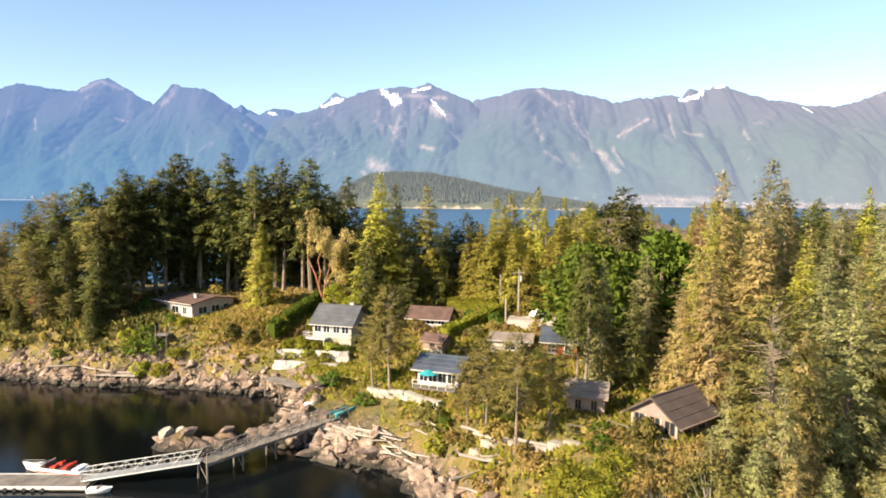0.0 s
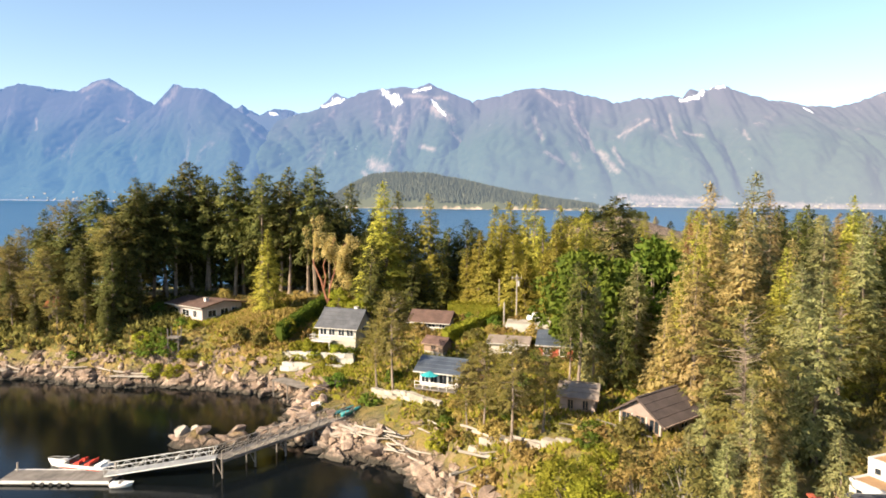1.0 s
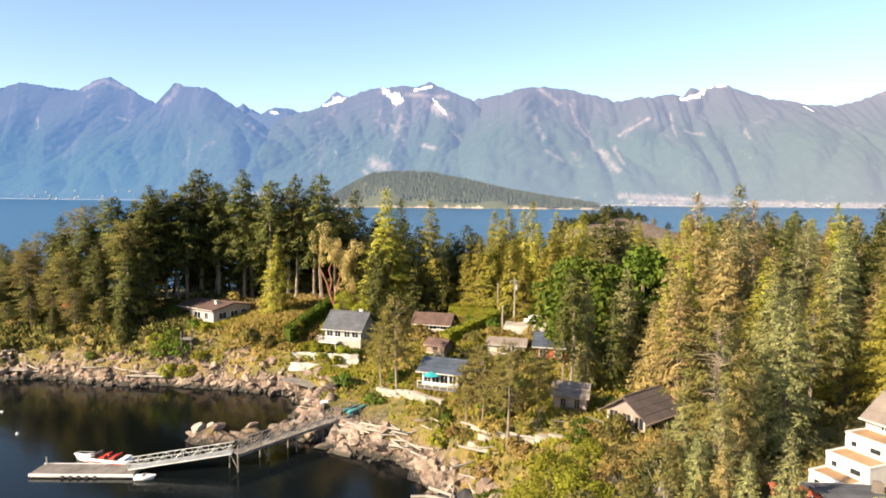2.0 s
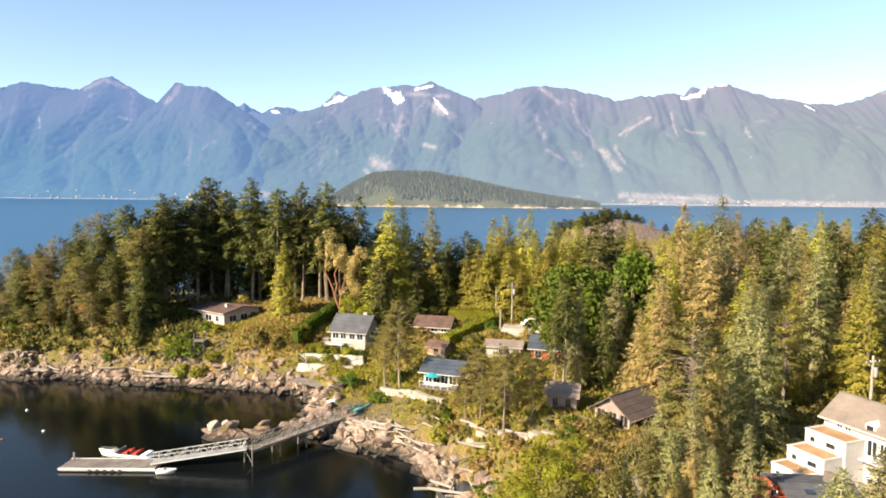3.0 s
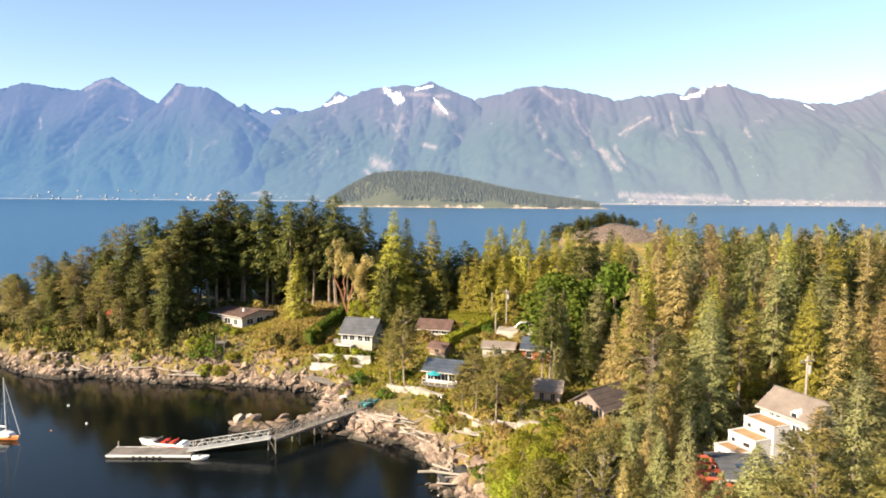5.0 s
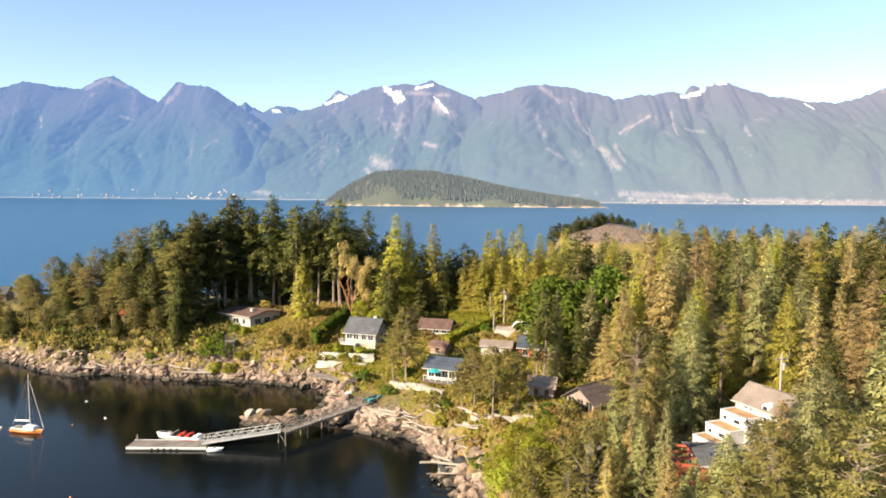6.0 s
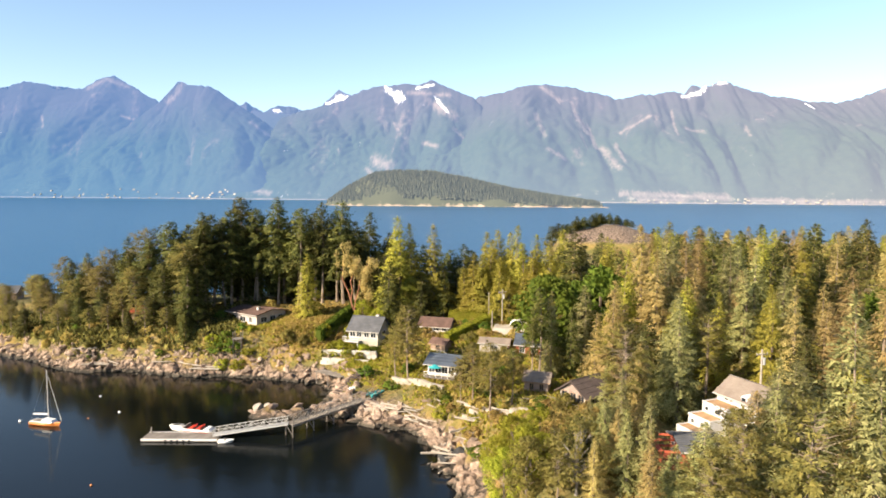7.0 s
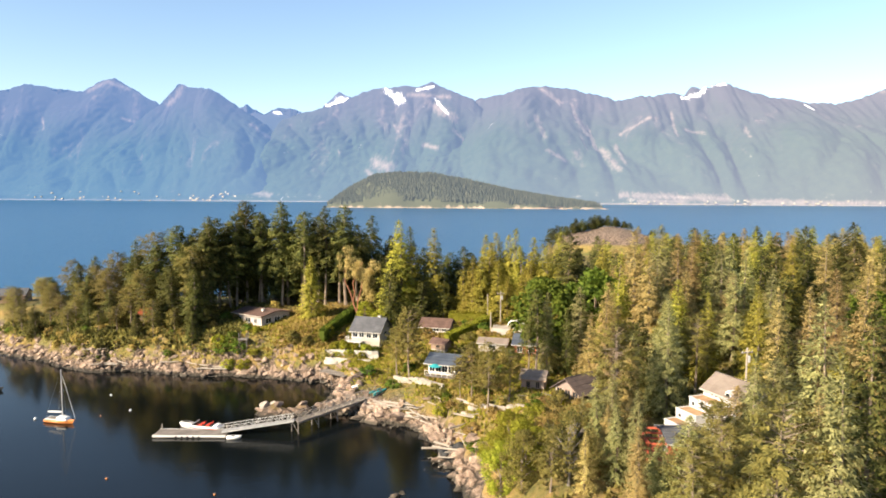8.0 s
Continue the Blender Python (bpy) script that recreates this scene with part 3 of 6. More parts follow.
def far_houses(name, n, x0, x1, foot, rise, seed):
    """Specks of a shore town at the foot of the mountains."""
    rng = np.random.RandomState(seed)
    verts, faces = [], []
    for _ in range(n):
        x, v = rng.uniform(x0, x1), rng.uniform(0, 1) ** 2.2
        z = 2 + rise * v
        y = foot + 0.6 * z
        w, d, h = rng.uniform(3, 7), 5.0, rng.uniform(2.5, 5)
        k = len(verts)
        verts += [(x + a * w, y + b * d, z + c) for c in (-3, h) for b in (-1, 1) for a in (-1, 1)] + [(x - w, y, z + h + 2.5), (x + w, y, z + h + 2.5)]
        faces += [(k + a, k + b, k + c, k + e) for a, b, c, e in ((0, 1, 5, 4), (2, 6, 7, 3), (0, 4, 6, 2), (1, 3, 7, 5), (4, 5, 9, 8), (7, 6, 8, 9))] + [(k + 4, k + 8, k + 6), (k + 5, k + 7, k + 9)]
    tagged(new(name, mesh_of(name, verts, faces, FAR_WALL)), "tiny pale buildings along the far shore", "town", kind="stuff")


FAR_WALL = surface("far_walls", (0.24, 0.23, 0.22), (0.42, 0.40, 0.37), 0.02, 0.9, bump=0.0)
far_houses("far_town", 40, -3400, -1500, 3950, 60, 71)
far_houses("far_town", 25, -4600, -3500, 4145, 50, 74)
far_houses("far_town", 26, -2150, -1750, 3915, 75, 72)
far_houses("far_town", 60, 550, 3000, 3495, 22, 73)


# ---------------------------------------------------------------- trees
def twigs(rng, p, d, side, length, width):
    """Needle sprays or leaves, one narrow triangle each. All arguments are arrays of the same length."""
    root = p + d * (length * 0.12)[:, None]
    s = side * width[:, None]
    bend = np.zeros_like(p)
    bend[:, 2] = -0.10 * length
    return np.stack([root + s, p + d * length[:, None] + bend, root - s], 1)


def trunk_mesh(rng, h, r, lean=0.02, n=8):
    """Tapered, slightly bent trunk with a flared foot."""
    verts, faces = [], []
    a = rng.uniform(0, 6.28)
    hs = np.array([-0.10, 0.0, 0.04, 0.2, 0.45, 0.7, 0.97])
    rs = np.array([1.5, 1.35, 1.0, 0.86, 0.62, 0.36, 0.04])
    for f, k in zip(hs, rs):
        ox, oy = lean * h * math.sin(f * 3) * math.cos(a), lean * h * math.sin(f * 3) * math.sin(a)
        verts += [(ox + r * k * math.cos(t), oy + r * k * math.sin(t), f * h) for t in np.arange(n) * 2 * math.pi / n]
    for i in range(len(hs) - 1):
        faces += [(i * n + j, i * n + (j + 1) % n, (i + 1) * n + (j + 1) % n, (i + 1) * n + j) for j in range(n)]
    return verts, faces


#         foot of crown, half width, branches a metre, spray spacing, spray size, droop, raggedness
SHAPES = {
    "fir": (0.12, 0.215, 9.0, 0.20, 0.72, 0.12, 0.50),
    "grove": (0.38, 0.225, 9.5, 0.20, 0.76, 0.10, 0.45),
    "cedar": (0.02, 0.175, 11.0, 0.17, 0.60, 0.22, 0.34),
    "gold": (0.05, 0.185, 10.0, 0.18, 0.62, 0.16, 0.50),
    "rust": (0.05, 0.165, 8.0, 0.22, 0.64, 0.14, 0.45),
    "blue": (0.05, 0.205, 10.0, 0.18, 0.62, 0.08, 0.50),
    "pine": (0.36, 0.215, 9.0, 0.18, 0.64, 0.03, 0.65),
    "tall": (0.50, 0.150, 8.0, 0.21, 0.70, 0.10, 0.55),
}
# how far apart and how large the sprays are: by the shore, on the slope, in the far woods
GRAIN = {"near": (0.80, 0.80), "mid": (1.0, 1.0), "far": (2.1, 1.75)}
NEEDLES = {"fir": FIR, "cedar": CEDAR, "gold": GOLD, "rust": RUSTY, "blue": BLUE, "pine": PINE, "tall": FIR, "grove": FIR}
TREE_TEXT = {
    "fir": ("fir_tree", "tall dark green fir with dense drooping branches"),
    "cedar": ("cedar_tree", "narrow yellow-green cedar lit by low sun"),
    "gold": ("fir_tree", "golden olive fir with sparse sunlit branches"),
    "grove": ("fir_tree", "tall dark fir in a dense grove, bare below"),
    "rust": ("fir_tree", "dying fir with thin rust-brown needles"),
    "blue": ("spruce_tree", "pale grey-green spruce with layered branches"),
    "pine": ("pine_tree", "ragged shore pine with an open olive crown"),
    "tall": ("fir_tree", "tall fir with a bare trunk below its crown"),
}
TREE_H = 24.0


def conifer_mesh(kind, seed, grain):
    rng = np.random.RandomState(seed)
    foot, half, per_m, spacing, size, droop, ragged = SHAPES[kind]
    wider, larger = GRAIN[grain]
    spacing, size, per_m = spacing * wider, size * larger, per_m / wider ** 0.5
    H = TREE_H
    sprays, outs, sticks = [], [], []
    count = int(per_m * H * (1 - foot))
    full = {"cedar": 0.80, "gold": 0.80, "rust": 0.9, "blue": 0.85, "tall": 0.5}.get(kind, 0.60) + 0.10 * (seed % 3)
    for i in range(count):
        f = foot + (1 - foot) * ((i + rng.uniform(0, 1)) / count) ** 0.92
        g = (f - foot) / (1 - foot)
        if kind == "pine":
            prof = (0.55 + 0.45 * math.sin(g * 2.6)) * (1 - g ** 4) + 0.08
        else:
            prof = (1 - g) ** full * min(1.0, 0.60 + g * 3.0) + 0.025
        az = i * 2.4 + rng.uniform(-1.0, 1.0)
        lobes = 1 + 0.20 * math.sin(2 * az + seed) * math.sin(8 * g + seed) + 0.15 * math.sin(3 * az + 17 * g)
        L = half * H * prof * lobes * (1 - ragged * rng.uniform(0, 1) ** 1.6)
        el = -0.25 + 0.75 * g ** 1.5 + rng.uniform(-0.42, 0.36) + (0.2 if kind == "pine" else 0)
        m = max(3, int(L / spacing))
        s = (np.arange(m) + rng.uniform(0.0, 1.0, m)) / m
        start = 0.45 if kind == "pine" else 0.22
        s = start + (1 - start) * s ** 0.85
        out = np.array([math.cos(az), math.sin(az), 0])
        tang = np.array([-math.sin(az), math.cos(az), 0])
        r = s * L
        axis = out[None] * r[:, None]
        axis[:, 2] = f * H + r * math.tan(el) - droop * r * r / (0.3 * half * H + 0.5) * 0.35
        base = np.repeat(axis, 2, 0) + rng.normal(0, 0.24 * larger, (2 * m, 3))
        sgn = np.tile([1.0, -1.0], m)
        sp = np.repeat(s, 2)
        fan = rng.uniform(0.35, 1.15, 2 * m)
        d = out[None] * np.cos(fan)[:, None] + tang[None] * (sgn * np.sin(fan))[:, None]
        d[:, 2] += math.tan(el) * 0.8 + rng.uniform(-1.0, 0.55, 2 * m) - droop
        d /= np.linalg.norm(d, axis=1)[:, None]
        side = np.cross(d, np.array([0, 0, 1.0])) + rng.uniform(-0.8, 0.8, (2 * m, 3))
        side /= np.linalg.norm(side, axis=1)[:, None]
        ln = size * (1.55 - 0.65 * sp) * rng.uniform(0.6, 1.25, 2 * m) * min(1.0, 0.50 + L / 3.0)
        sprays.append(twigs(rng, base, d, side, ln, ln * rng.uniform(0.17, 0.27, 2 * m)))
        outs.append(d * 0.45 + out[None] * 0.75 + np.array([[0, 0, 0.42]]))
        td = out[None] + np.array([[0, 0, math.tan(el) - droop]])
        td = td / np.linalg.norm(td)
        sprays.append(twigs(rng, axis[-1:], td, tang[None], np.array([size * 0.9]), np.array([size * 0.2])))
        outs.append(td + np.array([[0, 0, 0.3]]))
        if L > 1.4 and grain != "far":
            sticks.append(((0, 0, f * H), tuple(axis[-1] * np.array([0.85, 0.85, 1]))))
    # the leader
    z = np.linspace(0.955, 1.0, 7) * H
    up = np.stack([rng.normal(0, 0.3, 7), rng.normal(0, 0.3, 7), np.ones(7)], 1)
    up /= np.linalg.norm(up, axis=1)[:, None]
    sd = np.cross(up, rng.normal(0, 1, (7, 3)))
    sd /= np.linalg.norm(sd, axis=1)[:, None]
    sprays.append(twigs(rng, np.stack([0 * z, 0 * z, z], 1), up, sd, np.full(7, 0.8), np.full(7, 0.13)))
    outs.append(up + rng.normal(0, 0.5, (7, 3)))
    tv, tf = trunk_mesh(rng, H, 0.0125 * H * rng.uniform(0.85, 1.15), n=8 if grain == "near" else 6)
    for a, b in sticks:
        k = len(tv)
        w = 0.02 if kind != "pine" else 0.04
        tv += [(a[0], a[1], a[2] + w), (a[0] + w, a[1] - w, a[2] - w), (a[0] - w, a[1] + w, a[2] - w), b]
        tf += [(k, k + 1, k + 3), (k + 1, k + 2, k + 3), (k + 2, k, k + 3)]
    return mesh_of("trunk", tv, tf, BARK), leaf_mesh("crown", np.concatenate(sprays), np.concatenate(outs), NEEDLES[kind])


TREE_MESHES = {}
VARIANTS = {"fir": 5, "grove": 4, "cedar": 4, "gold": 5, "rust": 1, "blue": 3, "pine": 4, "tall": 2}


def conifer(kind, x, y, top, variant, group, spread=1.0):
    v = variant % VARIANTS[kind]
    grain = "near" if y < 60 else "mid" if y < 136 else "far"
    if (kind, v, grain) not in TREE_MESHES:
        TREE_MESHES[kind, v, grain] = conifer_mesh(kind, 101 * v + 17 * len(kind) + ord(kind[0]), grain)
    name, label = TREE_TEXT[kind]
    z = ground_z(x, y)
    k = max(4.0, top - z) / TREE_H
    w = k ** 0.75 * spread
    ob = thing(name, label, "tree", (x, y, z), group=group)
    ob.matrix_basis = pose(x, y, z, 0, 0, (x * 37 + y * 91) % 360) @ Matrix.Diagonal((w, w, k, 1))
    for me, nm in zip(TREE_MESHES[kind, v, grain], ("trunk", "crown")):
        new(nm, me).parent = ob
    return ob


def stand(trees, group, spread=1.0):
    for i, (x, y, top, kind) in enumerate(trees):
        conifer(kind, x, y, top, i, group, spread)


def leafy_mesh(seed, h, half, clumps, leaves, leaf, mat, bark, foot=0.25, limbs=9):
    """Broadleaf: forked trunk and limbs, crown of many loose leaf clumps with gaps."""
    rng = np.random.RandomState(seed)
    tv, tf = trunk_mesh(rng, h * 0.8, 0.02 * h, 0.05)
    sprays, outs = [], []
    cents = []
    for i in range(clumps):
        g = rng.uniform(foot, 1.0)
        prof = math.sin(math.pi * min(1, (g - foot) / (1 - foot) * 0.86 + 0.12)) ** 0.7
        az, rr = rng.uniform(0, 6.283), half * prof * rng.uniform(0.25, 1.0) ** 0.5
        cents.append((rr * math.cos(az), rr * math.sin(az), g * h * 0.95))
    for c in cents:
        m = int(leaves * rng.uniform(0.6, 1.3))
        u = rng.normal(0, 1, (m, 3))
        u /= np.linalg.norm(u, axis=1)[:, None]
        rad = half * 0.24 * rng.uniform(0.6, 1.3)
        p = np.array(c)[None] + u * rad * rng.uniform(0.4, 1.0, (m, 1)) * np.array([1, 1, 0.7])
        d = u + rng.normal(0, 0.6, (m, 3))
        d /= np.linalg.norm(d, axis=1)[:, None]
        s = np.cross(d, rng.normal(0, 1, (m, 3)))
        s /= np.linalg.norm(s, axis=1)[:, None] + 1e-9
        ln = leaf * rng.uniform(0.7, 1.4, m)
        sprays.append(twigs(rng, p, d, s, ln, ln * 0.36))
        outs.append(u + 0.8 * p / (np.linalg.norm(p - [0, 0, h * foot], axis=1)[:, None] + 0.1) + np.array([[0, 0, 0.3]]))
    for c in cents[:: max(1, len(cents) // limbs)]:
        k = len(tv)
        w, z0 = 0.011 * h, min(c[2] * 0.6, h * 0.6)
        tv += [(w, 0, z0), (-w * 0.5, w * 0.87, z0), (-w * 0.5, -w * 0.87, z0), c]
        tf += [(k, k + 1, k + 3), (k + 1, k + 2, k + 3), (k + 2, k, k + 3)]
    return mesh_of("trunk", tv, tf, bark), leaf_mesh("crown", np.concatenate(sprays), np.concatenate(outs), mat, 0.6)


def leafy(name, label, category, meshes, spots, group, size):
    """Set broadleaf trees or shrubs of one kind: x, y, height."""
    for i, (x, y, h) in enumerate(spots):
        z = ground_z(x, y)
        ob = thing(name, label, category, (x, y, z), group=group)
        k = h / size
        ob.matrix_basis = pose(x, y, z - 0.05, 0, 0, (x * 53 + y * 29) % 360) @ Matrix.Diagonal((k, k, k, 1))
        for me, nm in zip(meshes[i % len(meshes)], ("trunk", "crown")):
            new(nm, me).parent = ob


def arbutus(x, y):
    """Bare, forking red stems that lean over, with thin golden foliage hanging from their ends."""
    rng = np.random.RandomState(9)
    ob = thing("arbutus_tree", "leaning arbutus with bare red stems and thin golden foliage", "tree", (x, y, ground_z(x, y) - 0.1))
    stems = [[(0, 0, 0), (-1.3, 0.3, 3.6), (-2.0, 0.2, 6.2), (-3.4, 0.4, 9.0), (-3.2, 0.2, 12.6), (-2.6, 0.3, 15.2)],
             [(-1.5, 0.3, 4.4), (-1.0, 0.0, 6.6), (-1.4, -0.3, 8.8), (-0.2, -0.2, 11.6), (0.8, 0.0, 13.8)],
             [(-0.6, 0.1, 1.6), (-0.2, -0.3, 4.6), (0.6, -0.2, 7.4), (1.0, 0.1, 10.6), (2.6, 0.2, 12.8)]]
    tips = []
    for k, stem in enumerate(stems):
        bm = bmesh.new()
        for i, (a, b) in enumerate(zip(stem, stem[1:])):
            rod(bm, a, b, (0.24 if k == 0 else 0.17) * (1 - i * 0.17), (0.24 if k == 0 else 0.17) * (1 - (i + 1) * 0.17), 7)
        part("stem", bm, RED_BARK, ob)
        tips += [np.array(stem[-1]), np.array(stem[-2])]
    sprays, outs = [], []
    for c in [t + rng.normal(0, (1.3, 1.0, 0.9)) for t in tips for _ in range(7)] + [np.array((rng.uniform(0.2, 3.6), rng.uniform(-1.2, 1.2), rng.uniform(4.5, 12.0))) for _ in range(26)]:
        m = 95
        u = rng.normal(0, 1, (m, 3))
        u /= np.linalg.norm(u, axis=1)[:, None]
        p = c[None] + u * np.array([0.75, 0.75, 1.15]) * rng.uniform(0.3, 1.0, (m, 1))
        d = u + np.array([[0, 0, -0.8]]) + rng.normal(0, 0.4, (m, 3))
        d /= np.linalg.norm(d, axis=1)[:, None]
        s = np.cross(d, rng.normal(0, 1, (m, 3)))
        s /= np.linalg.norm(s, axis=1)[:, None] + 1e-9
        ln = rng.uniform(0.2, 0.42, m)
        sprays.append(twigs(rng, p, d, s, ln, ln * 0.34))
        outs.append(u + np.array([[-0.1, -0.3, 0.5]]))
    new("crown", leaf_mesh("crown", np.concatenate(sprays), np.concatenate(outs), GOLD, 0.6)).parent = ob


stand([
    (-147.9, 150, 11.5, "pine"), (-127.4, 138, 18.7, "pine"), (-116.2, 132, 20.8, "fir"), (-100.1, 118, 23.1, "pine"), (-89.1, 109, 27.1, "fir"),
    (-85.9, 112, 28.8, "pine"), (-79.1, 110, 30.7, "grove"), (-71.5, 103, 26.1, "pine"), (-69.5, 107, 33.1, "grove"), (-66.7, 112, 31.7, "grove"),
    (-65.0, 118, 36.5, "grove"), (-62.5, 123, 33.0, "fir"), (-55.5, 117, 36.6, "grove"), (-48.5, 114, 34.4, "tall"), (-44.1, 116, 35.5, "tall"),
    (-39.1, 117, 35.8, "tall"), (-35.8, 131, 33.0, "fir"), (-105.1, 112, 16.4, "pine"), (-96.1, 108, 19.9, "pine"), (-84.2, 103, 20.7, "pine"),
    (-76.0, 101, 22.4, "fir"), (-69.1, 99, 21.6, "fir")], "west grove", 1.25)
stand([(-118, 118, 15, "pine"), (-110, 124, 19, "pine"), (-93, 116, 24, "fir"), (-88, 104, 17, "pine"), (-102, 104, 13, "pine"), (-80, 118, 28, "grove"),
       (-73, 114, 31, "grove"), (-62, 118, 32, "grove"), (-55, 120, 32, "fir"), (-47, 124, 31, "fir"), (-70, 108, 30, "grove"), (-75, 106, 27, "grove"),
       (-41, 128, 30, "fir"), (-50, 132, 31, "fir"), (-60, 130, 31, "fir"), (-70, 126, 30, "fir"), (-82, 128, 26, "fir"), (-96, 128, 23, "fir"),
       (-30, 128, 28, "fir"), (-26, 122, 26, "fir"), (-112, 140, 17, "pine"), (-78, 97, 15, "pine"), (-92, 98, 12, "pine")], "west grove", 1.25)
stand([
    (-44.3, 106, 24.3, "cedar"), (-24.1, 108, 32.7, "cedar"), (-21.8, 110, 31.0, "cedar"), (-16.7, 113, 30.8, "cedar"), (-20.5, 122, 25.4, "fir"),
    (-13.6, 121, 24.4, "fir"), (-10.0, 118, 26.1, "fir"), (-7.1, 111, 24.5, "cedar"), (-4.9, 122, 28.6, "cedar"), (-2.1, 118, 29.5, "cedar"),
    (2.5, 114, 30.7, "cedar"), (6.7, 110, 28.9, "cedar"), (-25.2, 105, 23.0, "fir"), (-18.6, 108, 19.0, "fir"), (-14.2, 112, 21.0, "fir"),
    (13.7, 94, 30.4, "fir"), (11.8, 100, 24.0, "cedar"), (1.0, 107, 20.1, "cedar"), (-9, 126, 24, "fir"), (9, 118, 27, "cedar"),
    (16, 110, 26, "fir"), (-28, 113, 24, "fir"), (-17, 118, 22, "fir"), (-6, 116, 21, "cedar"), (4, 121, 25, "fir"), (-1, 112, 19, "cedar")], "middle stand", 1.45)
stand([(-22.5, 118, 27, "fir"), (-12, 123, 23, "fir"), (-8, 120, 24, "fir"), (0, 124, 25, "fir"), (7, 122, 26, "fir"), (-15, 126, 23, "fir"), (-3, 128, 24, "fir"), (12, 116, 25, "fir"),
       (-19, 114, 18, "fir"), (19, 104, 23, "fir"), (14, 88, 16, "fir"), (20, 84, 17, "gold")], "middle stand", 1.15)
stand([
    (24.5, 86, 32.2, "gold"), (27.8, 79, 33.3, "blue"), (21.1, 78, 28.5, "cedar"), (25.0, 74, 28.9, "gold"), (32.8, 88, 31.3, "gold"), (50.3, 130, 29.2, "fir"),
    (57.5, 134, 29.3, "fir"), (54.2, 110, 31.0, "cedar"), (69.8, 140, 28.1, "fir"), (56.0, 95, 29.5, "cedar"), (72.1, 128, 31.5, "fir"), (69.0, 110, 30.0, "gold"),
    (69.3, 100, 33.3, "fir"), (70.9, 95, 30.9, "gold"), (16.6, 61, 24.4, "gold"), (23.0, 50, 24.7, "blue"), (24.6, 58, 24.6, "blue"), (29.6, 61, 20.9, "pine"),
    (33.1, 68, 23.3, "cedar"), (38.3, 62, 25.3, "cedar"), (15.5, 45, 22.4, "pine"), (14.6, 64, 20.3, "gold"), (40.7, 80, 25.7, "blue"), (52.7, 70, 27.1, "gold")],
    "east forest", 1.2)
stand([
    (16.0, 32, 18.0, "blue"), (28.7, 20, 30.3, "blue"), (24.2, 22, 24.5, "blue"), (27.0, 16, 22.9, "gold"), (25.5, 10, 27.2, "blue"), (20.8, 20, 20.9, "pine"),
    (29.6, 14, 29.7, "fir"), (17.9, 18, 18.1, "pine"), (22.8, 12, 24.0, "pine"), (13.8, 47, 17.2, "blue"), (18.8, 52, 20.0, "blue"), (21.5, 51, 17.7, "blue"),
    (37.3, 52, 26.4, "gold"), (48.4, 52, 29.8, "gold"), (14.5, 40, 18.5, "blue"), (17.2, 44, 20.5, "gold"), (11.5, 34, 14, "gold"), (15, 26, 16, "gold")], "near trees")
stand([
    (-17.2, 82, 17.4, "pine"), (-19.9, 84, 13.2, "pine"), (-3.9, 62, 15.4, "pine"), (-1.0, 57, 16.8, "pine"), (2.1, 60, 15.5, "pine"), (6.2, 69, 23.1, "tall"),
    (-5.7, 64, 12.6, "pine"), (5.0, 66, 18.0, "tall")], "shore pines")
stand([(8.2, 71, 22.4, "blue"), (11.5, 72, 19.5, "fir")], "middle stand", 0.85)
stand([(23.7, 91.7, 26.5, "rust")], "east forest", 1.2)

# the forest that fills the east, no two trees too close
FOREST = random.Random(5)
HOUSE_GAPS = [(11.5, 54, 6.5), (29, 41, 8.5), (21.5, 35.5, 5.5), (4, 86, 7), (1, 98, 7), (52, 338, 26)]
placed = [(o.location.x, o.location.y) for o in scene.objects if o.get("category") == "tree"]
for _ in range(1500):
    x, y = FOREST.uniform(12, 175), FOREST.uniform(44, 260)
    if x < 12 + max(0, y - 130) * 0.10 or x > 48 + y * 0.55 or y > 130 + x * 1.6:
        continue
    gap = 4.5 if y < 100 else 7.5
    if any((x - a) ** 2 + (y - b) ** 2 < gap * gap for a, b in placed) or any((x - a) ** 2 + (y - b) ** 2 < r * r for a, b, r in HOUSE_GAPS):
        continue
    placed.append((x, y))
    top = (21 if y < 70 else 25) + FOREST.uniform(-4, 3.5) - max(0, y - 150) * 0.02
    conifer(FOREST.choice(["gold", "fir", "cedar", "gold", "cedar", "pine", "blue"] if y < 110 else ["gold", "cedar", "gold", "cedar", "fir"]), x, y, top, FOREST.randrange(9), "east forest", 1.35)

MAPLE = [leafy_mesh(1, 12, 4.6, 80, 90, 0.55, LEAF, BARK), leafy_mesh(2, 12, 4.2, 80, 90, 0.55, LEAF, BARK)]
ALDER = [leafy_mesh(s, 8, 3.0, 75, 120, 0.20, LIME, BARK, 0.12) for s in (3, 4)]
DARK_ALDER = [leafy_mesh(s, 8, 2.6, 65, 110, 0.20, PINE, BARK, 0.12) for s in (5, 6)]
BARE_BUSH = [leafy_mesh(s, 7, 2.8, 50, 70, 0.19, m_, GREY_WOOD, 0.2, 30) for s, m_ in ((7, SCRUB), (8, PINE))]
leafy("maple_tree", "full round dark green broadleaf tree", "tree", MAPLE, [(8.1, 84, 15.5), (17.9, 88, 16.5), (21, 92, 12), (62, 78, 12)], "", 12)
